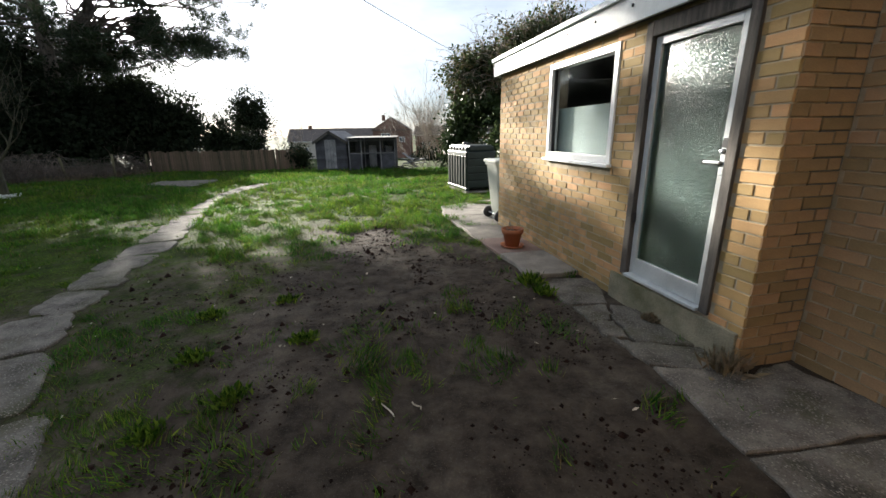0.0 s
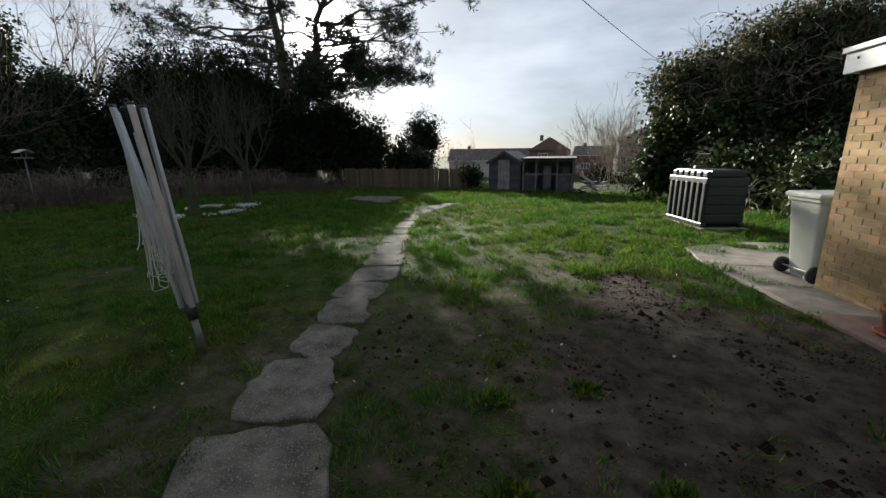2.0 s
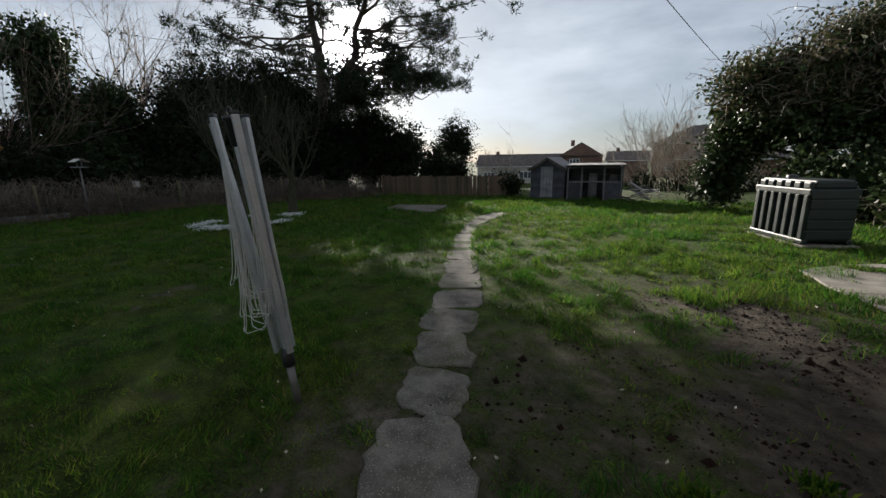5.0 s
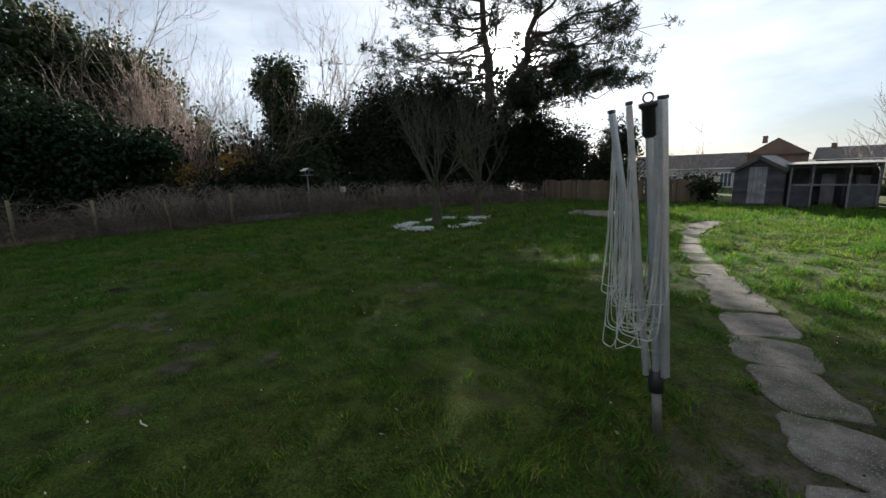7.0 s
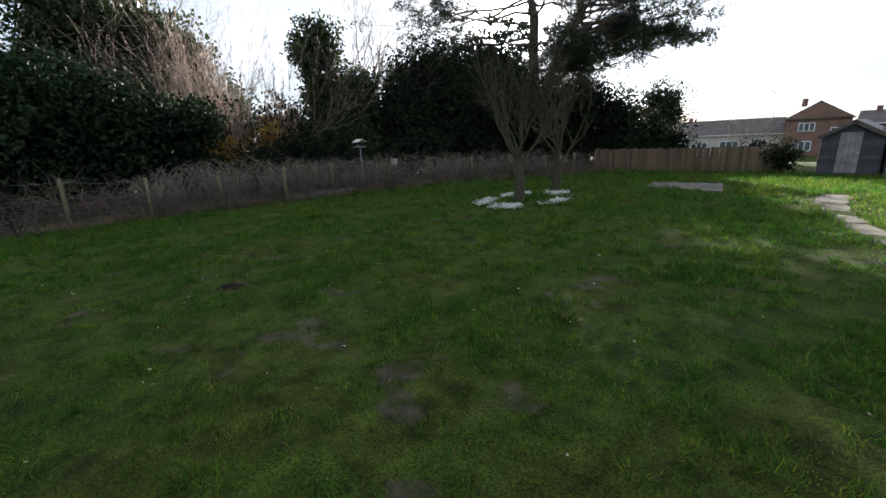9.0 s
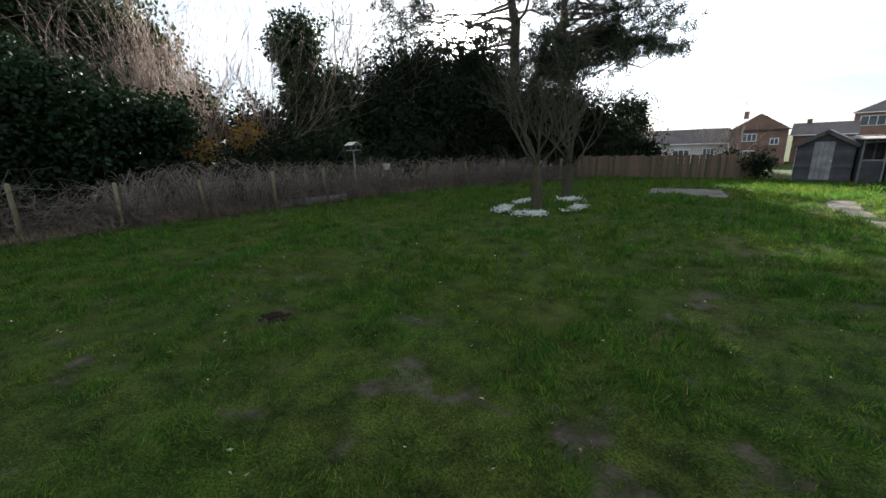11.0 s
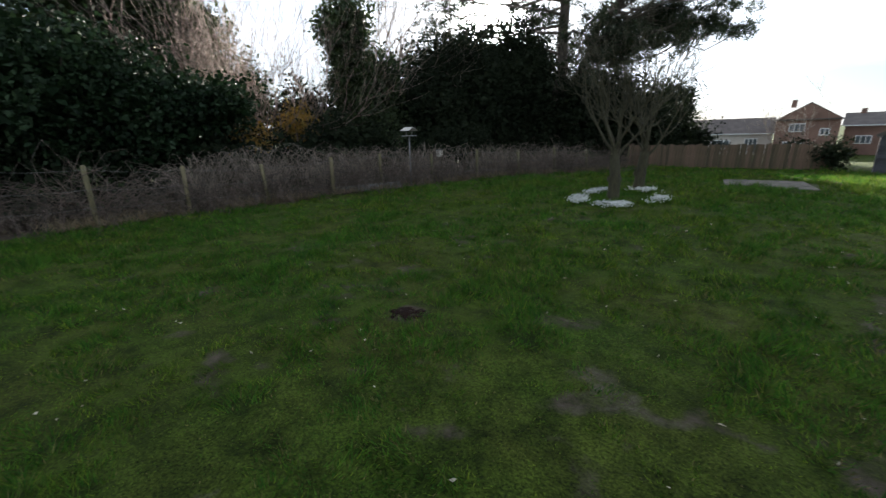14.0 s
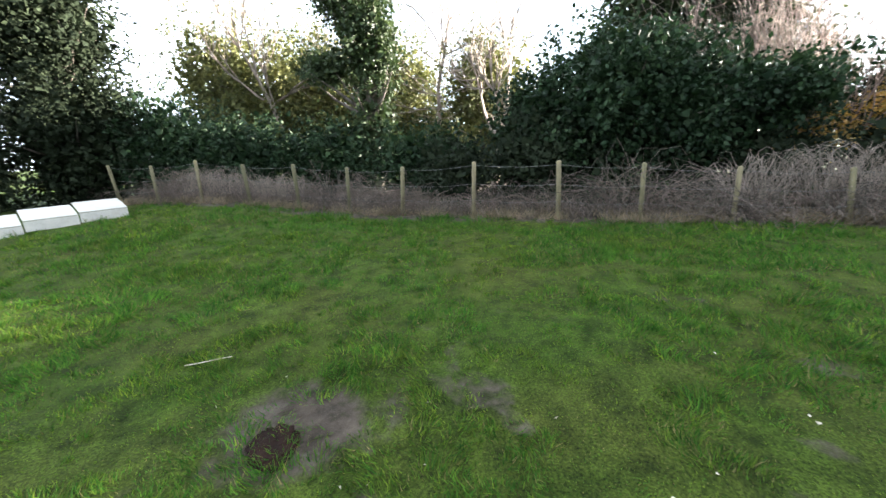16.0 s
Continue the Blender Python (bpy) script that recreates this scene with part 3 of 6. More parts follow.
# window
win = thing("window_1", HOUSE, "white-framed obscured window with a pale half blind", "window", kind="structure")
x0, x1, z0, z1 = WIN
bm = box(x0, -0.10, z0, x0 + 0.065, 0.012, z1, 0.006)
box(x1 - 0.065, -0.10, z0, x1, 0.012, z1, 0.006, into=bm)
box(x0 + 0.066, -0.10, z1 - 0.065, x1 - 0.066, 0.012, z1, 0.006, into=bm)
box(x0 + 0.066, -0.10, z0, x1 - 0.066, 0.012, z0 + 0.065, 0.006, into=bm)
part("window_frame", bm, WHITE, win)
part("window_sill", box(x0 - 0.02, -0.02, z0 - 0.035, x1 + 0.02, 0.05, z0 - 0.002, 0.006), WHITE, win)
bm = box(x0 + 0.066, -0.055, z0 + 0.066, x0 + 0.085, -0.02, z1 - 0.066)
box(x1 - 0.085, -0.055, z0 + 0.066, x1 - 0.066, -0.02, z1 - 0.066, into=bm)
part("gasket", bm, BLACK, win)
pane = part("pane", box(x0 + 0.06, -0.045, z0 + 0.06, x1 - 0.06, -0.039, z1 - 0.06), PANE, win)
pane.visible_shadow = False
part("blind", box(x0 + 0.02, -0.13, z0 + 0.02, x1 - 0.02, -0.122, z0 + 0.55), BLIND, win, "pale frosted lower half")

# door
door = thing("door_1", HOUSE, "aluminium glazed back door in a weathered dark timber frame", "door", kind="structure")
x0, x1, z0, z1 = DOOR
bm = box(x0, -0.12, z0, x0 + 0.075, 0.02, z1 + 0.05, 0.006)
box(x1 - 0.075, -0.12, z0, x1, 0.02, z1 + 0.05, 0.006, into=bm)
box(x0 + 0.076, -0.12, z1 - 0.06, x1 - 0.076, 0.02, z1 + 0.05, 0.006, into=bm)
part("door_frame", bm, WOOD_DARK, door, "cracked dark timber frame")
a, b, c, d = x0 + 0.08, x1 - 0.08, z0 + 0.03, z1 - 0.065
bm = box(a, -0.06, c, a + 0.06, -0.015, d, 0.004)
box(b - 0.06, -0.06, c, b, -0.015, d, 0.004, into=bm)
box(a + 0.061, -0.06, d - 0.06, b - 0.061, -0.015, d, 0.004, into=bm)
box(a + 0.061, -0.06, c, b - 0.061, -0.015, c + 0.14, 0.004, into=bm)
part("door_leaf", bm, ALU, door, "pale aluminium door leaf")
pane = part("pane", box(a + 0.055, -0.042, c + 0.135, b - 0.055, -0.036, d - 0.055), FROST, door, "patterned obscured glass")
pane.visible_shadow = False
part("threshold", box(x0 + 0.08, -0.10, z0, x1 - 0.08, 0.045, z0 + 0.026, 0.006), ALU, door)
hand = part("door_handle", box(a + 0.012, -0.013, 1.22, a + 0.046, -0.004, 1.40, 0.004), STEEL, door, "worn lever handle and lock")
part("lever", box(a + 0.02, -0.003, 1.295, a + 0.15, 0.03, 1.315, 0.006), STEEL, hand)
part("lock", lathe([(0, 0), (0.018, 0), (0.018, 0.02), (0.0, 0.022)], 14), STEEL, hand).matrix_local = pose(a + 0.03, -0.004, 1.375, -90)
part("lock_box", box(a - 0.01, -0.014, 1.40, a + 0.03, 0.02, 1.46, 0.004), BLACK, hand)
for z in (0.75, 1.75):
    part("hinge", box(b - 0.012, -0.014, z, b + 0.012, 0.012, z + 0.09, 0.004), BLACK, door)

# ---- concrete strip, slabs and broken path by the wall ----
apron = thing("pavement", (0, 0, 0), "cracked concrete paving beside the brick wall", "paving", kind="structure")
SLABS = [([(0.95, 3.99), (1.58, 4.12), (1.40, 4.92), (0.76, 4.80)], 0.05, CONCRETE_PALE), ([(0.755, 4.815), (1.395, 4.935), (1.22, 5.66), (0.57, 5.53)], 0.045, PAVER_RED),
         ([(0.565, 5.55), (1.21, 5.68), (1.02, 6.50), (0.36, 6.38)], 0.035, CONCRETE_PALE), ([(0.35, 6.40), (1.01, 6.52), (1.72, 6.66), (1.55, 7.5), (0.10, 7.30)], 0.03, CONCRETE_PALE),
         ([(0.09, 7.32), (1.54, 7.52), (1.90, 7.6), (1.75, 8.75), (0.02, 8.42)], 0.025, CONCRETE_PALE), ([(0.02, 8.45), (1.75, 8.78), (1.85, 9.45), (0.9, 9.1)], 0.015, CONCRETE_PALE),
         ([(1.02, 3.76), (1.18, 3.30), (1.52, 3.32), (1.64, 3.95), (1.2, 3.95)], 0.02, CONCRETE), ([(1.19, 3.27), (1.24, 2.98), (1.42, 3.0), (1.50, 3.28)], 0.016, CONCRETE),
         ([(1.25, 2.95), (1.28, 2.72), (1.42, 2.68), (1.44, 2.97)], 0.022, CONCRETE), ([(1.45, 3.0), (1.46, 2.62), (1.86, 2.55), (1.74, 3.18), (1.53, 3.28)], 0.02, CONCRETE),
         ([(1.30, 2.69), (1.40, 2.32), (1.90, 2.2), (1.87, 2.52), (1.45, 2.6)], 0.024, CONCRETE), ([(1.41, 2.29), (1.47, 1.55), (2.5, 1.7), (2.3, 2.3), (1.93, 2.18)], 0.026, CONCRETE),
         ([(1.47, 1.52), (1.5, 0.7), (2.75, 0.9), (2.52, 1.67)], 0.024, CONCRETE), ([(1.5, 0.67), (1.55, -2.5), (3.4, -2.3), (2.75, 0.87)], 0.02, CONCRETE)]
for pts, top, mat in SLABS:
    rng = np.random.default_rng(int(top * 1e4 + pts[0][0] * 100 + 500))
    ring = []
    for (ax, ay), (bx, by) in zip(pts, pts[1:] + pts[:1]):
        for k in range(5):
            w = 0.0 if k == 0 else 0.012
            ring.append((ax + (bx - ax) * k / 5 + rng.normal() * w, ay + (by - ay) * k / 5 + rng.normal() * w))
    part("slab", prism(ring, -0.06, top, 0.008), mat, apron)

# the stepping path over the lawn
path = thing("garden_path", (0, 0, 0), "uneven broken concrete path sunk into the lawn", "path", kind="structure")
CENTRE = [(-2.18, 1.0, 1.1), (-2.66, 1.76, 1.0), (-3.25, 2.55, 0.72), (-3.56, 3.28, 0.62), (-3.64, 3.88, 0.55), (-3.92, 4.55, 0.66), (-4.05, 5.15, 0.74), (-4.28, 5.8, 0.66), (-4.52, 6.5, 0.6),
          (-4.80, 7.3, 0.52), (-5.05, 8.0, 0.5), (-5.33, 8.8, 0.5), (-5.6, 9.7, 0.52), (-5.82, 10.8, 0.48), (-5.92, 11.7, 0.5), (-5.95, 12.7, 0.7), (-5.85, 13.6, 0.75)]
rng = np.random.default_rng(5)
for (ax, ay, aw), (bx, by, bw) in zip(CENTRE, CENTRE[1:]):
    d = unit(np.array([bx - ax, by - ay]))
    nrm = np.array([-d[1], d[0]])
    span = math.hypot(bx - ax, by - ay)
    cx, cy, w = (ax + bx) / 2, (ay + by) / 2, (aw + bw) / 2 * 0.86
    halves = [(-0.5, 0.5)]
    skew = rng.uniform(-0.16, 0.16)
    for lo, hi in halves:
        quad = [(lo * w, -span / 2), (hi * w, -span / 2), (hi * w, span / 2), (lo * w, span / 2)]
        quad = [(u + rng.normal() * 0.03, v * 0.91 + skew * u + rng.normal() * 0.02) for u, v in quad]
        ring = []
        for (u0, v0), (u1, v1) in zip(quad, quad[1:] + quad[:1]):
            bow = rng.uniform(0.0, 0.03)
            for k in range(7):
                f = k / 7
                e = 0.0 if k in (0, 1, 6) else 0.016
                push = bow * math.sin(math.pi * f)
                du, dv = u1 - u0, v1 - v0
                ln = math.hypot(du, dv)
                across = u0 + du * f + dv / ln * push + rng.normal() * e - (0.04 * (u0 > 0) - 0.04 * (u0 < 0) if k == 0 else 0)
                along = v0 + dv * f - du / ln * push + rng.normal() * e
                ring.append((cx - nrm[0] * across + d[0] * along, cy - nrm[1] * across + d[1] * along))
        top = gz(cx, cy) + 0.012 + rng.uniform(-0.006, 0.008)
        part("slab", prism(ring, top - 0.09, top, 0.01), CONCRETE, path)
far_slab = thing("concrete_base", (0, 0, 0), "flat concrete base sunk into the lawn", "concrete slab", kind="structure")
part("slab", prism([(-10.2, 13.2), (-8.15, 13.45), (-8.5, 15.4), (-10.5, 15.1)], -0.35, gz(-9.3, 14.2) + 0.035, 0.015), CONCRETE, far_slab)


# ---- flower pot, bin, oil tank ----
def plant_pot(at):
    t = thing("plant_pot", at, "terracotta plant pot with dry stems on the paving", "plant pot")
    part("pot", lathe([(0.0, 0.0), (0.075, 0.0), (0.105, 0.15), (0.118, 0.152), (0.122, 0.2), (0.108, 0.2), (0.1, 0.16), (0.0, 0.155)]), TERRACOTTA, t)
    part("saucer", lathe([(0, -0.004), (0.11, -0.004), (0.135, 0.02), (0.125, 0.02), (0.1, 0.004), (0.0, 0.004)]), TERRACOTTA, t)
    part("compost", lathe([(0.0, 0.172), (0.104, 0.166)], 20), SOIL, t)
    r = np.random.default_rng(3)
    p = r.normal(size=(14, 3)) * (0.035, 0.035, 0) + (0, 0, 0.165)
    part("dry_stems", tube_mesh("dry_stems", p, p + r.normal(size=(14, 3)) * (0.05, 0.05, 0.02) + (0, 0, 0.09), np.full(14, 0.003), np.full(14, 0.0015), TWIG, 4), TWIG, t)


plant_pot((0.97, 5.12, 0.053))
bpy.data.objects["plant_pot"].scale = (1.2, 1.2, 1.2)


def wheelie_bin(at, turn):
    t = thing("wheelie_bin", at, "pale cream wheelie bin beside the wall end", "wheelie bin", turn=turn)
    bm = bmesh.new()
    rows = [(0.0, 0.20, 0.22), (0.05, 0.215, 0.235), (0.85, 0.265, 0.32), (0.93, 0.27, 0.325), (0.93, 0.295, 0.35), (0.975, 0.295, 0.35)]
    rings = []
    for z, hx, hy in rows:
        rr = 0.07
        ring = []
        for sx, sy, a0 in ((1, 1, 0), (-1, 1, 90), (-1, -1, 180), (1, -1, 270)):
            for k in range(5):
                a = radians(a0 + 22.5 * k)
                ring.append(bm.verts.new((sx * (hx - rr) + rr * math.cos(a), sy * (hy - rr) + rr * math.sin(a), z + 0.02)))
        rings.append(ring)
    for p, q in zip(rings, rings[1:]):
        for i in range(len(p)):
            bm.faces.new((p[i], p[(i + 1) % 20], q[(i + 1) % 20], q[i]))
    bm.faces.new(rings[0][::-1])
    bm.faces.new(rings[-1])
    part("bin_body", bm, BIN, t)
    part("lid", prism([(0.31 * x, 0.375 * y) for x, y in ((-1, -0.85), (-0.85, -1), (0.85, -1), (1, -0.85), (1, 0.85), (0.85, 1), (-0.85, 1), (-1, 0.85))], 0.998, 1.05, 0.02), BIN, t)
    part("lid_handle", box(-0.24, 0.36, 1.0, 0.24, 0.41, 1.03, 0.01), BIN, t)
    part("axle", lathe([(0.012, -0.27), (0.012, 0.27)], 10), STEEL, t).matrix_local = pose(0, -0.26, 0.1, 0, 90)
    for x in (-0.26, 0.26):
        wheel = part("wheel", lathe([(0.05, -0.025), (0.09, -0.028), (0.102, -0.015), (0.102, 0.015), (0.09, 0.028), (0.05, 0.025)], 24), RUBBER, t)
        wheel.matrix_local = pose(x, -0.26, 0.1, 0, 90)
        part("hub", lathe([(0.0, -0.02), (0.055, -0.022), (0.055, 0.022), (0.0, 0.02)], 16), BLACK, wheel)
    part("foot", box(-0.12, -0.245, 0.0, 0.12, 0.2, 0.03, 0.006), BIN, t)


wheelie_bin((1.22, 7.0, 0.03), -75)


def oil_tank(at, turn):
    """Long along x, ribbed on its long sides."""
    t = thing("oil_tank", at, "dark green ribbed plastic oil tank on the lawn", "oil tank", turn=turn)
    L, W, H = 0.74, 0.42, 1.16
    part("core", box(-L, -W + 0.06, 0.06, L, W - 0.06, H - 0.14, 0.04), TANK, t)
    for sy in (-1, 1):
        for k in range(7):
            x = -L + 0.09 + k * (2 * L - 0.18) / 6
            part("rib", box(x - 0.055, sy * (W - 0.10), 0.08, x + 0.055, sy * W, H - 0.24, 0.022), TANK, t)
        part("rail", box(-L - 0.01, sy * (W - 0.10), H - 0.27, L + 0.01, sy * (W + 0.005), H - 0.14, 0.025), TANK, t)
        part("skirt", box(-L - 0.01, sy * (W - 0.10), 0.0, L + 0.01, sy * (W + 0.005), 0.10, 0.025), TANK, t)
        for k in range(6):
            x = -L + 0.15 + k * (2 * L - 0.3) / 5
            part("shoulder", box(x - 0.09, sy * (W - 0.26), H - 0.15, x + 0.09, sy * (W - 0.03), H - 0.02, 0.03), TANK, t)
    for sx in (-1, 1):
        for k in range(5):
            z = 0.10 + k * 0.185
            part("end_rib", box(sx * (L - 0.05), -W + 0.03, z, sx * (L + 0.016), W - 0.03, z + 0.165, 0.012), TANK, t)
    part("top", box(-L + 0.02, -W + 0.1, H - 0.15, L - 0.02, W - 0.1, H + 0.01, 0.04), TANK, t)
    part("filler_cap", lathe([(0, 0.07), (0.09, 0.07), (0.1, 0.06), (0.1, 0.0)], 20), BLACK, t).matrix_local = pose(-0.35, 0, H)
    part("label_plate", box(-0.30 - 0.32, W + 0.006, H - 0.235, -0.12 - 0.32, W + 0.009, H - 0.185), SHEET, t, "small faded label plate")
    part("base_slab", box(-L - 0.08, -W - 0.05, -0.06, L + 0.1, W + 0.08, -0.003, 0.01), CONCRETE_PALE, t)


oil_tank((0.87, 11.24, gz(0.87, 11.24) + 0.045), -72.6)


# ---- rotary clothes airer, folded ----
def airer(base, top):
    base, top = Vector(base), Vector(top)
    ax = (top - base).normalized()
    t = thing("rotary_airer", (base.x, base.y, base.z), "folded rotary clothes airer with slack looped lines", "clothes airer")
    tilt = Vector((0, 0, 1)).rotation_difference(ax).to_matrix().to_4x4()
    H = (top - base).length

    def put(ob):
        ob.matrix_local = tilt
        return ob
    put(part("ground_tube", lathe([(0.0, -0.05), (0.026, -0.05), (0.026, 0.34), (0.0, 0.34)], 16), WIRE, t))
    put(part("pole", lathe([(0.018, 0.3), (0.018, H - 0.06)], 16), STEEL, t))
    put(part("clamp", lathe([(0.02, 0.30), (0.042, 0.31), (0.042, 0.40), (0.03, 0.43), (0.02, 0.44)], 16), BLACK, t))
    put(part("top_hub", lathe([(0.019, H - 0.17), (0.032, H - 0.16), (0.032, H - 0.03), (0.045, H - 0.02), (0.045, H), (0.0, H + 0.005)], 16), BLACK, t))
    ring = bmesh.new()
    for i in range(16):
        for j in range(6):
            u, v = 2 * math.pi * i / 16, 2 * math.pi * j / 6
            ring.verts.new(((0.024 + 0.005 * math.cos(v)) * math.cos(u), 0.005 * math.sin(v), H + 0.024 + (0.024 + 0.005 * math.cos(v)) * math.sin(u)))
    ring.verts.ensure_lookup_table()
    for i in range(16):
        for j in range(6):
            ring.faces.new([ring.verts[q] for q in (i * 6 + j, (i + 1) % 16 * 6 + j, (i + 1) % 16 * 6 + (j + 1) % 6, i * 6 + (j + 1) % 6)])
    put(part("hanging_ring", ring, BLACK, t))
    tops = [(-0.19, 0.03, H - 0.02), (-0.075, -0.05, H), (0.075, -0.03, H), (0.0, 0.10, H - 0.01)]
    feet = [(-0.05, 0.03, 0.42), (-0.045, -0.035, 0.42), (0.055, -0.02, 0.42), (0.0, 0.055, 0.42)]
    for p, q in zip(feet, tops):
        p, q = Vector(p), Vector(q)
        ln = (q - p).length
        m = tilt @ Matrix.Translation(p) @ (q - p).to_track_quat("Z", "Y").to_matrix().to_4x4()
        arm = part("arm", box(-0.021, -0.014, 0, 0.021, 0.014, ln, 0.005), STEEL, t)
        arm.matrix_local = m
        part("end_cap", box(-0.023, -0.016, ln + 0.001, 0.023, 0.016, ln + 0.02, 0.004), BLACK, arm)
    r = np.random.default_rng(8)
    for k in range(44):
        i = k % 4
        j = (i + 1) % 4 if k % 3 else (i + 2) % 4
        fa, fb = r.uniform(0.6, 0.98), r.uniform(0.55, 0.98)
        a = np.array(feet[i]) + (np.array(tops[i]) - feet[i]) * fa
        b = np.array(feet[j]) + (np.array(tops[j]) - feet[j]) * fb
        low = r.uniform(0.56, 0.95)
        off = np.array([r.uniform(-0.13, 0.02), r.uniform(-0.1, 0.06)])
        pts = []
        for ang in np.linspace(0, math.pi, 27):
            s = (1 - math.cos(ang)) / 2
            w = min(1.0, max(0.0, (s - 0.12) / 0.76))
            w = w * w * (3 - 2 * w)
            top_z = a[2] * (1 - w) + b[2] * w
            edge = abs(2 * s - 1)
            z = top_z + (low - top_z) * (1 - edge ** 5)
            xy = a[:2] * (1 - w) + b[:2] * w + off * (1 - edge ** 3)
            pts.append((xy[0], xy[1], z))
        pts = np.array(pts)
        put(part("line", rope_mesh("line", pts, 0.0027, LINE), LINE, t))


airer((-4.40, 3.09, gz(-4.4, 3.09)), (-4.52, 2.92, 1.90))


# ---- fences ----
def wire_fence():
    t = thing("post_and_wire_fence", (0, 0, 0), "leaning wooden posts with slack wire along the lawn edge", "fence", kind="structure")
    line = [(-21.2, -16.0), (-21.1, -14.2), (-21.0, -12.3), (-20.9, -10.4), (-20.75, -8.6), (-20.6, -6.9), (-20.3, -5.2), (-19.9, -3.2), (-19.5, -1.2), (-19.25, 0.45), (-19.1, 2.1), (-18.95, 3.9), (-18.7, 5.7),
            (-18.45, 7.3), (-18.1, 9.3), (-17.5, 11.0), (-16.9, 13.0), (-16.4, 15.0), (-15.9, 17.2), (-15.6, 19.4), (-15.5, 21.5)]
    r = np.random.default_rng(4)
    tops = []
    for x, y in line:
        h, rad = r.uniform(1.2, 1.38) * (1.0 if y < 1 else 0.82), r.uniform(0.045, 0.06)
        ob = part("post", lathe([(0, -0.2), (rad, -0.2), (rad * 0.97, h - 0.02), (rad * 0.8, h), (0, h + 0.01)], 10), WOOD_POST, t)
        m = pose(x, y, gz(x, y), r.normal() * 2.5, r.normal() * 2.5, r.uniform(0, 90))
        ob.matrix_local = m
        tops.append([np.array(m @ Vector((0.055, 0, z))) for z in (h - 0.08, h * 0.62, h * 0.33)])
    for k in range(3):
        seg = []
        for a, b in zip(tops, tops[1:]):
            seg += [a[k] + (b[k] - a[k]) * s - np.array([0, 0, 0.05 * math.sin(math.pi * s)]) for s in np.linspace(0, 1, 6)[:-1]]
        part("wire", rope_mesh("wire", seg, 0.0035, WIRE, 4), WIRE, t)


wire_fence()


def board_fence():
    t = thing("board_fence", (0, 0, 0), "low weathered brown board fence at the lawn's end", "fence", kind="structure")
    r = np.random.default_rng(6)
    bm = box(-0.062, -0.009, 0, 0.062, 0.009, 1.12, 0.004)
    me = bpy.data.meshes.new("slat")
    bm.to_mesh(me)
    bm.free()
    me.materials.append(WOOD_FENCE)
    a, b = np.array([-15.6, 22.0]), np.array([-7.6, 22.75])
    n = int(np.linalg.norm(b - a) / 0.125)
    turn = math.degrees(math.atan2(b[1] - a[1], b[0] - a[0]))
    for k in range(n):
        p = a + (b - a) * (k + 0.5) / n
        ob = part("slat", me, None, t)
        ob.matrix_local = pose(p[0], p[1] + r.normal() * 0.006, gz(*p) - 0.04 + r.normal() * 0.012, 0, r.normal() * 0.6, turn) @ Matrix.Diagonal((1, 1, r.normal(1, 0.02), 1))
    for z in (0.25, 0.85):
        seg = [(np.array([*(a + (b - a) * s0), gz(*(a + (b - a) * s0)) + z]) + (0, 0.04, 0), np.array([*(a + (b - a) * s1), gz(*(a + (b - a) * s1)) + z]) + (0, 0.04, 0), 0.03, 0.03) for s0, s1 in ((0, 0.34), (0.34, 0.67), (0.67, 1))]
        part("rail", tube_from("rail", seg, WOOD_FENCE, 4), WOOD_FENCE, t)


board_fence()


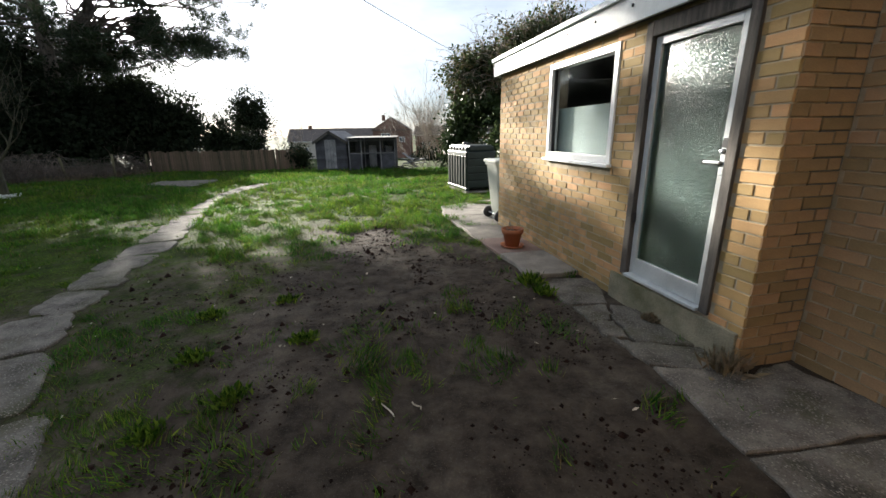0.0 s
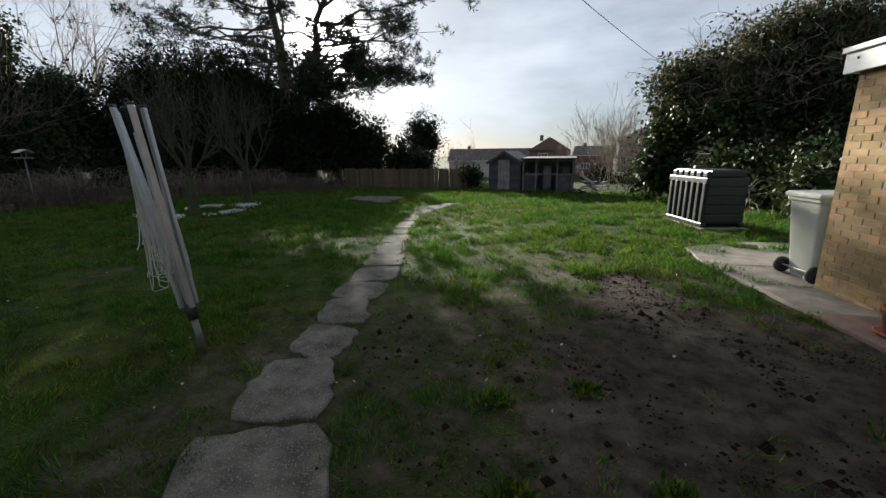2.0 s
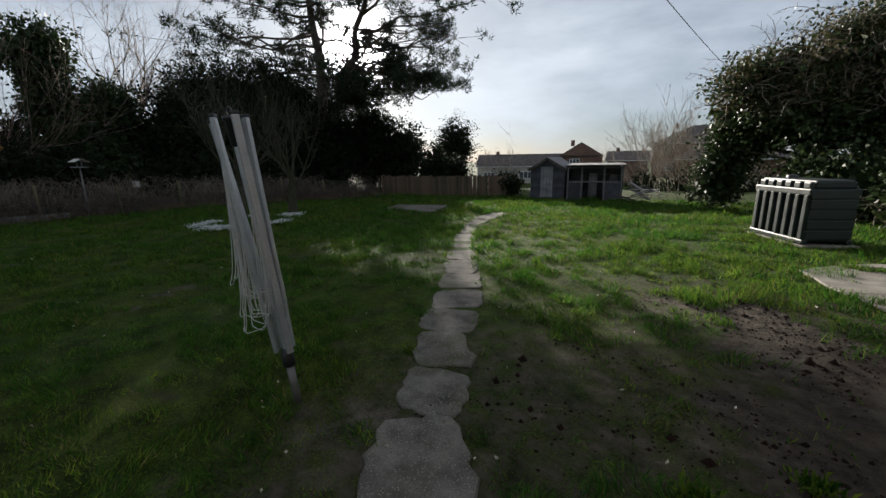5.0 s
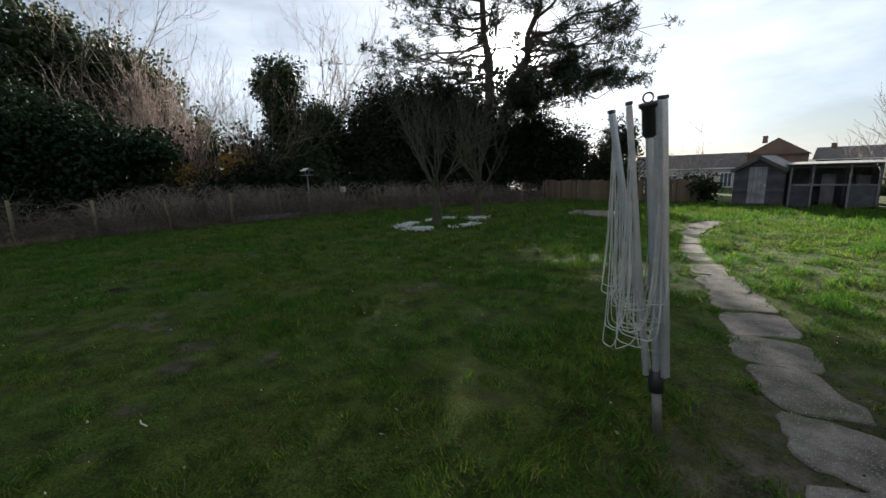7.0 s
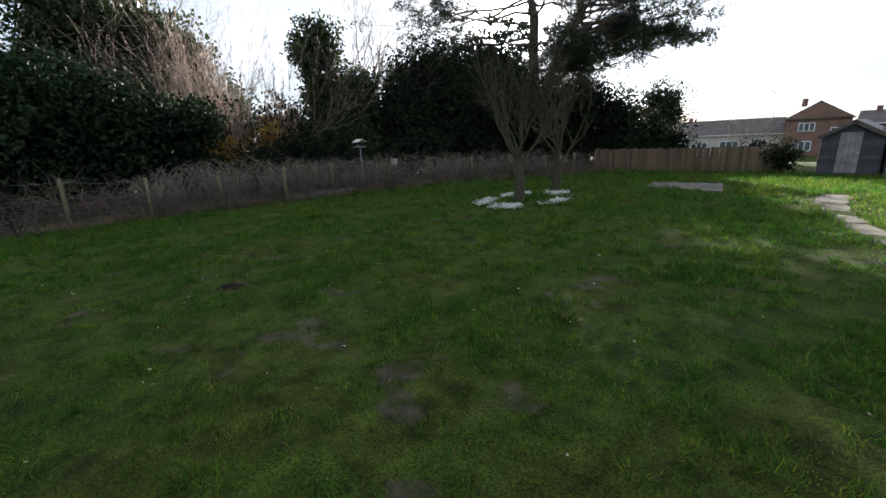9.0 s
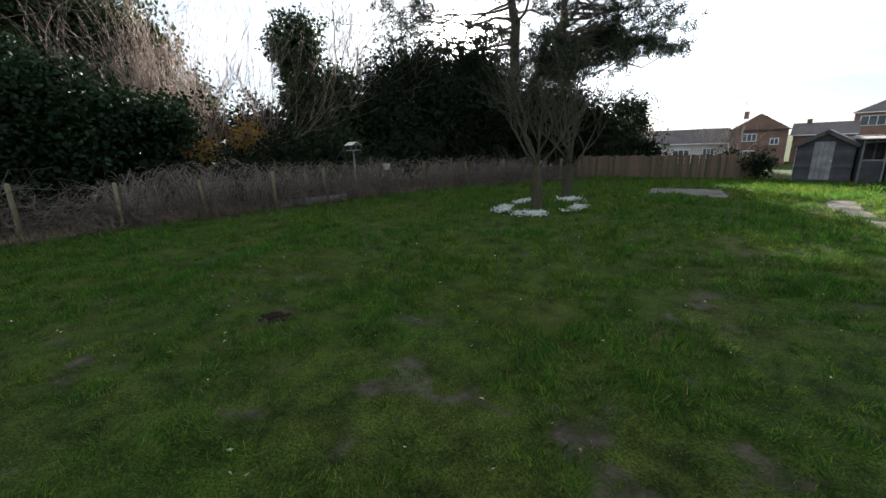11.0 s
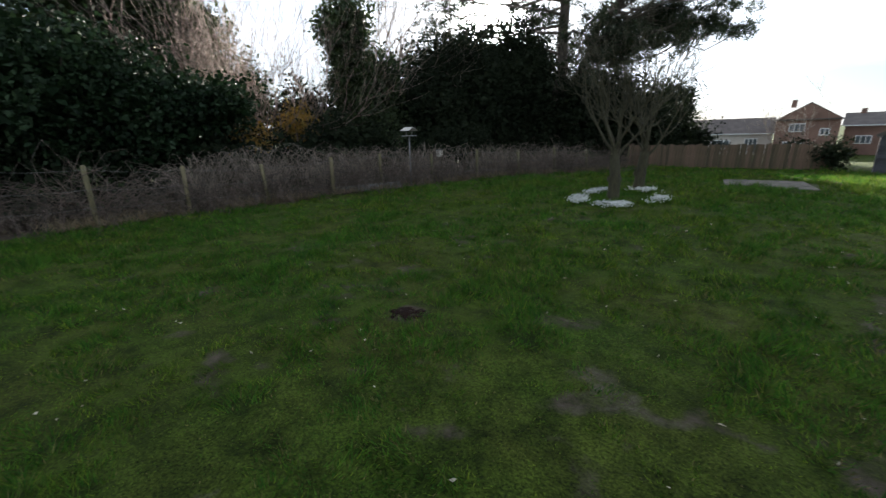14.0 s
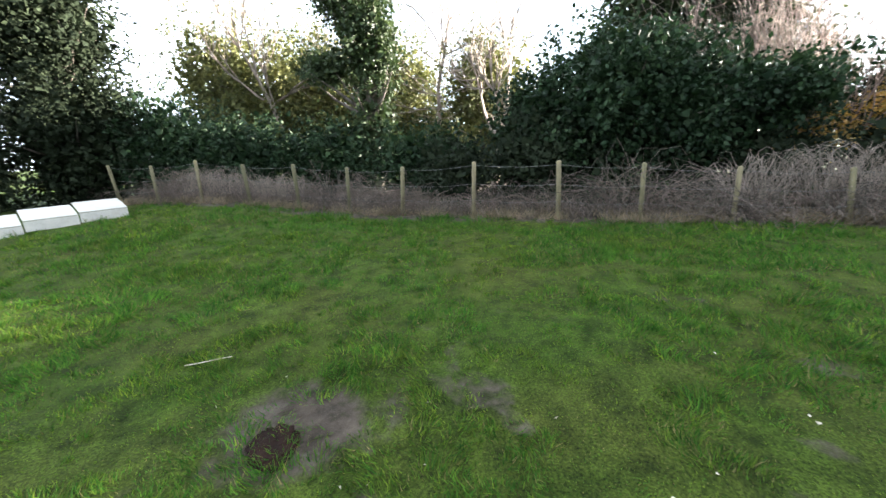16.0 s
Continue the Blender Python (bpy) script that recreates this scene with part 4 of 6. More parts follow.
# ---- shed and lean-to ----
def shed():
    z = gz(-5.7, 21.5)
    t = thing("garden_shed", (-6.55, 21.66, z), "old dark boarded garden shed, one side coloured as sunlit", "shed", turn=-7.8)
    W, D, E, P = 1.70, 2.1, 1.48, 1.98
    part("floor", box(0, 0, -0.1, W, D, 0.05), SHED_DARK, t)
    n = 13
    for k in range(n):
        z0, z1 = 0.05 + (E - 0.05) * k / n, 0.05 + (E - 0.05) * (k + 1) / n + 0.012
        part("board", box(0.0, -0.012 - 0.004 * (k % 2), z0, W, 0.012, z1, 0.003), SHED_DARK, t)
        part("board", box(-0.012 - 0.004 * (k % 2), 0.014, z0, 0.012, D, z1, 0.003), SHED_SUNLIT, t, "weathered side board with sunlight put into its pale colour")
        part("board", box(W - 0.012, 0.014, z0, W + 0.012 + 0.004 * (k % 2), D, z1, 0.003), SHED_DARK, t)
        part("board", box(0.014, D - 0.012, z0, W - 0.014, D + 0.012, z1, 0.003), SHED_DARK, t)
    for y in (-0.008, D - 0.004):
        bm = bmesh.new()
        f = bm.faces.new([bm.verts.new(v) for v in ((0, y, E), (W, y, E), (W / 2, y, P))])
        g = bmesh.ops.extrude_face_region(bm, geom=[f])
        bmesh.ops.translate(bm, vec=(0, 0.02, 0), verts=[v for v in g["geom"] if isinstance(v, bmesh.types.BMVert)])
        part("gable", bm, SHED_DARK, t)
    for s in (-1, 1):
        bm = box(-0.03, -0.12, 0, math.hypot(W / 2, P - E) + 0.14, D + 0.12, 0.03, 0.005)
        ob = part("roof_panel", bm, WOOD_GREY, t, "pale felted roof slope")
        a = math.degrees(math.atan2(P - E, W / 2))
        ob.matrix_local = pose(W / 2, 0, P + 0.02) @ (pose(0, 0, 0, 0, a) if s > 0 else pose(0, 0, 0, 0, 180 - a) @ pose(0, 0, -0.03))
        ob = part("bargeboard", box(-0.02, -0.15, -0.10, math.hypot(W / 2, P - E) + 0.14, -0.122, 0.035, 0.004), WOOD_DARK, t)
        ob.matrix_local = pose(W / 2, 0, P + 0.02) @ (pose(0, 0, 0, 0, a) if s > 0 else Matrix.Diagonal((-1, 1, 1, 1)) @ pose(0, 0, 0, 0, a))
    d = part("shed_door", box(0.52, -0.045, 0.1, 1.12, -0.018, 1.58, 0.004), WOOD_GREY, t, "grey boarded door")
    for x in (0.67, 0.82, 0.97):
        part("batten_gap", box(x - 0.005, -0.048, 0.11, x + 0.005, -0.0455, 1.57), SHED_DARK, d)
    part("latch", box(1.05, -0.065, 0.82, 1.11, -0.046, 0.86, 0.004), STEEL, d)
    # open-fronted run beside it
    z = gz(-3.5, 21.3)
    t = thing("aviary", (-4.72, 21.2, z), "dilapidated timber lean-to aviary with wire front", "aviary", turn=3.4)
    W, D, H = 2.42, 1.5, 1.62
    for x in (0.0, 0.62, 1.62, 2.36):
        for y in (0.0, D):
            part("post", box(x, y, -0.08, x + 0.06, y + 0.06, H, 0.004), WOOD_GREY, t)
    for h in (0.84, H - 0.12):
        part("front_rail", box(0.06, 0.01, h, W - 0.06, 0.05, h + 0.06, 0.004), WOOD_GREY, t)
    part("back_wall", box(0, D + 0.062, 0, W, D + 0.08, H), SHED_DARK, t)
    part("side_wall", box(-0.03, 0.062, 0, -0.005, D, H), SHED_DARK, t)
    part("side_wall", box(W + 0.005, 0.062, 0, W + 0.03, D, H), SHED_DARK, t)
    ob = part("roof_sheet", box(-0.12, -0.22, 0, W + 0.12, D + 0.2, 0.04, 0.006), WOOD_GREY, t, "mossy corrugated roof sheet")
    ob.matrix_local = pose(0, 0, H + 0.01, 2)
    part("lower_panel", box(0.06, 0.015, 0.0, 0.60, 0.04, 0.82, 0.004), SHED_DARK, t)
    part("lower_panel", box(1.69, 0.015, 0.0, 2.34, 0.04, 0.82, 0.004), SHED_DARK, t)
    part("inner_board", box(0.95, 0.9, 0.0, 1.35, 0.93, 1.25, 0.004), WOOD_GREY, t)
    part("nest_box", box(1.9, 0.7, 0.85, 2.25, 1.0, 1.2, 0.01), WOOD_GREY, t)
    for x in np.arange(0.12, W - 0.06, 0.12):
        part("wire", tube_mesh("wire", [(x, 0.03, 0.84)], [(x, 0.03, H - 0.1)], np.array([0.003]), np.array([0.003]), WIRE, 3), WIRE, t)
    r = np.random.default_rng(12)
    t = thing("scrap_timber_heap", (-1.7, 21.2, gz(-1.7, 21.2)), "heap of discarded boards and pale sheets", "timber heap")
    for k in range(12):
        ob = part("board", box(-0.6, -0.08, 0, 0.6, 0.08, 0.025, 0.004), WOOD_GREY if k % 3 else SHEET, t)
        ob.matrix_local = pose(r.uniform(-0.5, 0.6), r.uniform(-0.3, 0.3), 0.05 + 0.055 * k, r.uniform(-8, 8), r.uniform(-18, 18), r.uniform(-70, 70))


shed()


# ---- bird table, feeder, plank edging, white boards ----
def bird_table(at):
    t = thing("bird_table", at, "slim wooden bird table with a small pitched roof", "bird table")
    part("pole", lathe([(0, 0), (0.025, 0), (0.022, 1.62), (0, 1.62)], 10), WOOD_GREY, t)
    part("tray", box(-0.17, -0.17, 1.62, 0.17, 0.17, 1.65, 0.004), WOOD_GREY, t)
    for x in (-0.13, 0.13):
        part("upright", box(x - 0.012, -0.012, 1.65, x + 0.012, 0.012, 1.80), WOOD_GREY, t)
    for s in (-1, 1):
        ob = part("roof_board", box(-0.2, 0, 0, 0.2, 0.22, 0.015, 0.003), SHEET, t, "pale roof board")
        ob.matrix_local = pose(0, 0, 1.89, -28 if s > 0 else 28) @ (Matrix() if s > 0 else Matrix.Diagonal((1, -1, 1, 1)))
    for a in (0, 90, 180, 270):
        part("foot", box(0.02, -0.015, 0.0, 0.22, 0.015, 0.03), WOOD_GREY, t).matrix_local = pose(0, 0, 0, 0, 0, a)


bird_table((-18.3, 8.45, gz(-18.3, 8.45)))
feeder = thing("nest_box_post", (-18.5, 10.1, gz(-18.5, 10.1)), "small white nest box on a short dark post", "nest box")
part("post", box(-0.035, -0.035, -0.1, 0.035, 0.035, 0.95, 0.005), WOOD_DARK, feeder)
part("box", box(-0.09, -0.07, 0.86, 0.09, 0.09, 1.08, 0.01), SHEET, feeder)
part("roof_board", box(-0.12, -0.12, 1.08, 0.12, 0.1, 1.10, 0.004), WOOD_GREY, feeder)
hole = part("entrance", lathe([(0, 0), (0.018, 0), (0.018, 0.006), (0, 0.006)], 12), BLACK, feeder)
hole.matrix_local = pose(0.0, -0.071, 0.98, 90)
edging = thing("plank_edging", (-18.55, 6.9, gz(-18.6, 6.9)), "low weathered plank edging against the brambles", "planks", turn=72)
for z in (0.0, 0.1):
    part("plank", box(-1.05, -0.02, z, 1.05, 0.02, z + 0.095, 0.005), WOOD_GREY, edging)
boards = thing("cold_frame", (0, 0, 0), "low row of weathered white covers on the grass", "cold frame")
for k in range(4):
    c = np.array([-18.15, -12.6]) + np.array([0.9, -0.46]) * (k * 1.0)
    zc = gz(*c)
    ob = part("front_board", box(-0.49, -0.015, 0, 0.49, 0.015, 0.24, 0.006), SHEET, boards)
    ob.matrix_local = pose(c[0], c[1], zc + 0.0, 0, 0, -27)
    ob = part("cover", box(-0.49, 0, 0, 0.49, 0.95, 0.02, 0.006), SHEET, boards, "sloping white cover")
    ob.matrix_local = pose(c[0], c[1], zc + 0.25, 12, 0, -27 + 180)


# ---- far houses ----
def far_window(x, y, z, w, h, parent):
    f = part("window", box(x - w / 2, y - 0.08, z, x + w / 2, y - 0.01, z + h, 0.02), WHITE, parent)
    n = 3 if w > 1.5 else 2
    for k in range(n):
        a = x - w / 2 + 0.08 + k * (w - 0.08) / n
        part("pane", box(a, y - 0.1, z + 0.08, a + (w - 0.08) / n - 0.08, y - 0.082, z + h - 0.08), DARKPANE, f)


def far_house(name, az, dist, wide, deep, eave, ridge, wall, label, turn=0, gable_front=True, hip=0.0, windows=()):
    ex, ey = -7.85, -0.51
    x, y = ex + dist * math.sin(radians(az)), ey + dist * math.cos(radians(az))
    base = gz(x, y) - 0.1
    t = thing(name, (x, y, base), label, "house", turn=turn - az)
    W, E, R = wide / 2, eave - base, ridge - base
    part("wall", box(-W, 0, 0, W, deep, E), wall, t)
    bm = bmesh.new()
    o = 0.35
    if gable_front:
        v = [(-W - o, -o, E - 0.15), (W + o, -o, E - 0.15), (W + o, deep + o, E - 0.15), (-W - o, deep + o, E - 0.15), (0, -o, R), (0, deep + o, R)]
        f = [(0, 4, 5, 3), (1, 2, 5, 4), (2, 3, 5), (0, 3, 2, 1), (0, 1, 4)]
        g = bmesh.new()
        gf = g.faces.new([g.verts.new(q) for q in ((-W, -0.01, E), (W, -0.01, E), (0, -0.01, R - 0.15))])
        ex2 = bmesh.ops.extrude_face_region(g, geom=[gf])
        bmesh.ops.translate(g, vec=(0, -o - 0.02, 0), verts=[q for q in ex2["geom"] if isinstance(q, bmesh.types.BMVert)])
        part("gable", g, wall, t)
    else:
        v = [(-W - o, -o, E - 0.1), (W + o, -o, E - 0.1), (W + o, deep + o, E - 0.1), (-W - o, deep + o, E - 0.1), (-W - o * (hip == 0) + hip, deep / 2, R), (W + o * (hip == 0) - hip, deep / 2, R)]
        f = [(0, 1, 5, 4), (2, 3, 4, 5), (0, 4, 3), (1, 2, 5), (0, 3, 2, 1)]
    vs = [bm.verts.new(q) for q in v]
    for q in f:
        bm.faces.new([vs[k] for k in q])
    rf = part("roof", bm, TILE, t)
    part("gutter", box(-W - 0.3, -o - 0.1, E - 0.2, W + 0.3, -o - 0.01, E - 0.1), WHITE, t) if not gable_front else None
    ch = part("chimney", box(-W * 0.55 - 0.3, deep / 2 - 0.3, R - 0.5, -W * 0.55 + 0.3, deep / 2 + 0.3, R + 0.55, 0.03), HOUSE_BRICK, rf)
    for wx, wz, ww, wh in windows:
        far_window(wx, -0.4 if gable_front and wz > E - 1.0 else 0.0, wz, ww, wh, t)
    return t


far_house("bungalow", -8.9, 78, 15.5, 7, 0.55, 2.75, HOUSE_PALE, "long pale bungalow with a brown tiled roof", gable_front=False, windows=[(-5.5, 1.0, 2.0, 1.2), (-2.2, 1.0, 1.4, 1.2), (1.4, 1.0, 2.4, 1.3), (5.2, 0.3, 1.6, 2.2)])
far_house("brick_house", -0.65, 75, 6.6, 9, 2.3, 4.45, HOUSE_BRICK, "red brick house with its gable to the garden", windows=[(-1.0, 3.4, 1.7, 1.1), (1.9, 2.9, 1.0, 0.9), (-1.2, 0.8, 2.0, 1.3)])
far_house("link_house", 4.6, 80, 6.5, 7, 1.4, 3.0, HOUSE_BRICK, "low brick house with a tiled roof", gable_front=False, windows=[(-1.2, 1.6, 1.6, 1.1)])
far_house("hipped_house", 11.0, 105, 16.4, 13, 4.8, 8.7, HOUSE_BRICK, "two-storey brick house with a dark hipped roof", gable_front=False, hip=6.8, windows=[(-5.8, 5.2, 3.2, 1.7), (0.4, 5.2, 3.0, 1.6), (5.2, 5.2, 2.4, 1.5), (-5.8, 1.6, 3.6, 2.0), (1.2, 1.6, 2.6, 1.9)])
far_house("shaded_house", 17.5, 48, 8, 8, 1.6, 3.6, HOUSE_BRICK, "dark-roofed house behind the ivy hedge", gable_front=False, hip=1.5, windows=[(-1.5, 1.8, 1.6, 1.1)])


def telegraph_pole(at, high):
    t = thing("telegraph_pole", at, "tall dark telegraph pole wrapped in ivy", "telegraph pole")
    part("pole", lathe([(0, -0.2), (0.15, -0.2), (0.10, high), (0, high)], 12), WOOD_DARK, t)
    part("bracket", box(-0.25, -0.04, high - 0.35, 0.25, 0.04, high - 0.27, 0.01), WOOD_DARK, t)
    r = np.random.default_rng(21)
    n = 6000
    h = high * 0.62 * r.random(n) ** 0.8
    w = 0.85 * (1 - h / (high * 0.66)) + 0.16
    a = r.uniform(0, 6.283, n)
    p = np.stack([np.cos(a) * w * r.uniform(0.5, 1.1, n), np.sin(a) * w * r.uniform(0.5, 1.1, n), h], 1)
    part("ivy", leaf_mesh("ivy", p, r.normal(size=(n, 3)) + (0, 0, -0.4), r.uniform(0.1, 0.2, n), r.uniform(0.1, 0.17, n), IVY, r), IVY, t)


telegraph_pole((5.25, 36.9, gz(5.25, 36.9)), 8.6 - gz(5.25, 36.9))
cable = thing("overhead_cable", (0, 0, 0), "thin black overhead cable", "cable")
ca, cb = np.array([5.1, 36.8, 8.4]), np.array([3.4, -2.0, 5.6])
cp = [ca + (cb - ca) * s - np.array([0, 0, 1.2 * math.sin(math.pi * s)]) for s in np.linspace(0, 1, 40)]
part("wire", rope_mesh("wire", cp, 0.011, RUBBER), RUBBER, cable)

low_cable = thing("overhead_cable", (0, 0, 0), "thin dark overhead cable crossing above the lawn", "cable")
cy = np.linspace(36.8, -40, 60)
cx = np.polyval(np.polyfit([36.8, 20, 8, -40], [5.3, 0.8, -2.9, -17.7], 2), cy)
cz = np.polyval(np.polyfit([36.8, 20, 8, -40], [6.6, 5.2, 4.65, 7.5], 2), cy)
part("wire", rope_mesh("wire", np.stack([cx, cy, cz], 1), 0.009, RUBBER), RUBBER, low_cable)


# ---- trees and bushes ----
def leafy(name, label, category, blobs, mat, seed, clumps, per, clump_r, leaf, trunk=None, shell=0.6, droop=0.3, group="", second=None):
    """A bush or tree: an optional trunk with limbs, and a crown of single leaves in clumps."""
    r = np.random.default_rng(seed)
    bx, by = float(np.mean([b[0] for b in blobs])), float(np.mean([b[1] for b in blobs]))
    if trunk:
        bx, by = trunk[0], trunk[1]
    org = np.array([bx, by, gz(bx, by)])
    t = thing(name, tuple(org), label, category, group)
    at, u, c = blob_points(r, blobs, clumps, per, clump_r, shell)
    at[:, 2] = np.maximum(at[:, 2], ground_z(at[:, 0], at[:, 1]) + 0.03)
    n = len(at)
    way = u * 0.5 + r.normal(size=(n, 3)) * 0.7 + (0, 0, -droop)
    ln = leaf * r.uniform(0.6, 1.3, n)
    if second:
        k = (r.random(n) < second[1]) & (at[:, 2] > second[2])
        part("crown", leaf_mesh("crown", at[~k] - org, way[~k], ln[~k], ln[~k] * 0.62, mat, r), mat, t)
        part("outer_sprays", leaf_mesh("outer_sprays", at[k] - org, way[k], ln[k] * 1.2, ln[k] * 0.3, second[0], r), second[0], t)
    else:
        part("crown", leaf_mesh("crown", at - org, way, ln, ln * 0.62, mat, r), mat, t)
    m = int(clumps * 5)
    ci, ui, _ = blob_points(r, blobs, m, 1, 0.05, 0.0)
    near = np.array(blobs, float)
    nb = near[np.argmin(((ci[:, None] - near[None, :, :3]) ** 2).sum(-1), axis=1)][:, :3]
    ci = nb + (ci - nb) * 0.72
    ci[:, 2] = np.maximum(ci[:, 2], ground_z(ci[:, 0], ci[:, 1]) + 0.05)
    part("inner_foliage", leaf_mesh("inner_foliage", ci - org, r.normal(size=(m, 3)) + (0, 0, -0.3), leaf * r.uniform(1.7, 2.6, m), leaf * r.uniform(1.2, 1.9, m), mat, r), mat, t)
    if trunk:
        x, y, rad, high = trunk
        pieces = [(np.zeros(3), np.array([0.02, 0.03, high * 0.4]), rad * 1.15, rad * 0.9), (np.array([0.02, 0.03, high * 0.4]), np.array([0.1, 0.0, high * 0.8]), rad * 0.9, rad * 0.5)]
        for q in c[:: max(1, len(c) // 40)] - org:
            s = np.array([0.03, 0.02, min(q[2] * 0.6, high * 0.75)])
            m = (s + q) / 2 + r.normal(size=3) * 0.12
            pieces += [(s, m, rad * 0.3, rad * 0.16), (m, q, rad * 0.16, 0.008)]
        part("trunk", tube_from("trunk", pieces, BARK, 7), BARK, t)
    return t


def dry_vines(t, blobs, seed, count, low, reach):
    """Tangled dry stems that arch out of a crown's upper side."""
    r = np.random.default_rng(seed)
    org = np.array(t.matrix_world.translation)
    at, u, _ = blob_points(r, blobs, count, 1, 0.1, 0.85)
    pieces = []
    for a, d in zip(at, u):
        if a[2] < low:
            continue
        q, way = a - org, unit(d * (1, 1, 0.3) + r.normal(size=3) * 0.5 + (-0.3, 0, 0.25))
        ln = reach * r.uniform(0.4, 1.2)
        for k in range(5):
            way = unit(way + r.normal(size=3) * 0.25 + (0, 0, -0.12))
            nq = q + way * ln / 5
            pieces.append((q, nq, 0.014 - 0.002 * k, 0.012 - 0.002 * k))
            if k > 1:
                pieces.append((nq, nq + unit(way + r.normal(size=3) * 0.7) * ln * 0.28, 0.007, 0.004))
            q = nq
    tagged(part("dry_vines", tube_from("dry_vines", pieces, TWIG, 3), TWIG, t, "tangled dry brown stems"), kind="stuff")


def twiggy(name, label, category, spots, mat, seed, high, rad, depth=2, kids=(3, 5), spread=0.5, lift=0.12, group="", steps=5, sides=3, wander=0.16, shrink=0.62):
    """Bare stems and twigs that rise from the given spots; one thing."""
    r = np.random.default_rng(seed)
    x0, y0 = spots[0]
    org = np.array([x0, y0, gz(x0, y0)])
    t = thing(name, tuple(org), label, category, group)
    pieces = []
    for x, y in spots:
        b = np.array([x, y, gz(x, y) - 0.05]) - org
        p, _ = limbs(r, b, np.array([r.normal() * 0.35, r.normal() * 0.35, 1.0]), high * r.uniform(0.75, 1.15), rad, depth, kids, spread, lift, steps=steps, wander=wander, shrink=shrink)
        pieces += p
    cut = rad * 0.55
    tagged(part("main_stem", tube_from("main_stem", [p for p in pieces if p[2] > cut], mat, 6), mat, t), kind="stuff" if len(spots) > 1 else "")
    tagged(part("branchwork", tube_from("branchwork", [p for p in pieces if p[2] <= cut], mat, sides), mat, t), kind="stuff")
    return t


def pine():
    r = np.random.default_rng(31)
    org = np.array([-19.9, 21.9, gz(-19.9, 21.9)])
    t = thing("pine_tree", tuple(org), "tall old pine with spreading limbs and dark needle pads", "tree")
    pieces, pads = [], []

    def bough(a, b, ra, rb, n=5, sag=0.0):
        prev = np.array(a, float)
        pts = [prev]
        for k in range(1, n + 1):
            s = k / n
            q = np.array(a) + (np.array(b) - a) * s + r.normal(size=3) * 0.16 * (k < n) + np.array([0, 0, sag * math.sin(math.pi * s)])
            pieces.append((prev, q, ra + (rb - ra) * (k - 1) / n, ra + (rb - ra) * s))
            prev = q
            pts.append(q)
        return pts

    bough((0, 0, -0.2), (0.2, 0.2, 8.5), 0.38, 0.27)
    bough((0.2, 0.2, 8.5), (-0.8, 0.4, 17.0), 0.26, 0.05)
    bough((0.1, 0.0, 3.2), (3.2, -0.2, 7.8), 0.24, 0.2)
    bough((3.2, -0.2, 7.8), (4.9, -0.6, 14.5), 0.2, 0.04)
    for k in range(64):
        right = k % 5 < 2
        h = 5.4 + 11.2 * ((k + r.random()) / 64)
        az = r.uniform(0, 360)
        if right:
            az = r.uniform(-70, 50)
            root = np.array([3.2 + (h - 7.8) * 0.25, -0.3, h]) if h > 7.8 else np.array([0.1 + (h - 3.2) * 0.67, -0.1, h])
        else:
            root = np.array([0.2 - max(0, h - 8.5) * 0.12, 0.25, h])
        reach = (7.4 - 0.33 * abs(h - 8.5)) * r.uniform(0.6, 1.05)
        if not right and k % 3 == 0:
            az, reach = r.uniform(150, 250), reach * 1.3
            d = np.array([math.cos(radians(az)), math.sin(radians(az)), 0])
        if h < 6.5 and not right:
            reach *= 0.75
        d = np.array([math.cos(radians(az)), math.sin(radians(az)), 0])
        tip = root + d * reach + np.array([0, 0, reach * r.uniform(0.0, 0.35)])
        pts = bough(root, tip, 0.085, 0.02, 6, -0.25)
        for j in range(2, 7):
            for _ in range(3):
                o = r.normal(size=3) * np.array([0.95, 0.95, 0.32]) + d * 0.3
                q = pts[j] + o
                pieces.append((pts[j], q, 0.018, 0.006))
                pads.append(q)
    for k in range(30):
        x = r.uniform(2.5, 8.4)
        tip = np.array([x, r.uniform(-4.0, 3.5), r.uniform(5.5, 9.8)])
        h = min(9.0, max(4.0, tip[2] - 0.1 * x))
        root = np.array([0.1 + (h - 3.2) * 0.67, -0.1, h])
        pts = bough(root, tip, 0.06, 0.015, 6, -0.15)
        for j in range(2, 7):
            for _ in range(3):
                q = pts[j] + r.normal(size=3) * np.array([0.6, 0.8, 0.3])
                pieces.append((pts[j], q, 0.016, 0.006))
                pads.append(q)
    # low spreading boughs on the limb's outer side
    for k in range(13):
        out_by, deep = r.uniform(5.6, 8.8), r.uniform(-2.5, 2.5)
        tip = np.array([out_by * 0.82 + deep * 0.57, out_by * 0.572 - deep * 0.82, r.uniform(6.7, 7.8)])
        pts = bough(np.array([2.8, -0.2, 7.2]) + r.normal(size=3) * 0.5, tip, 0.05, 0.014, 6, 0.2)
        for j in range(3, 7):
            for _ in range(3):
                q = pts[j] + r.normal(size=3) * np.array([0.55, 0.55, 0.22])
                pieces.append((pts[j], q, 0.014, 0.006))
                pads.append(q)
    pads = np.array(pads)
    # the crown is open in the fork between the trunk and the leaning limb, and thin round the limb
    across = pads[:, 0] * 0.82 + pads[:, 1] * 0.572
    fork = (across > 0.1) & (across < 4.1) & (pads[:, 2] > 7.2 - 0.5 * np.clip(across - 1, 0, 2)) & (pads[:, 2] < 9.6)
    gap = np.hypot(across + 2.7, pads[:, 2] - 8.3) < 0.9
    clump = patchy(across, pads[:, 2] * 1.6, 1.5, 31) + 0.5 * patchy(pads[:, 1], pads[:, 2], 0.9, 32)
    pads = pads[~fork & ~gap & (clump > 0.34 + 0.14 * (across > 0.5))]
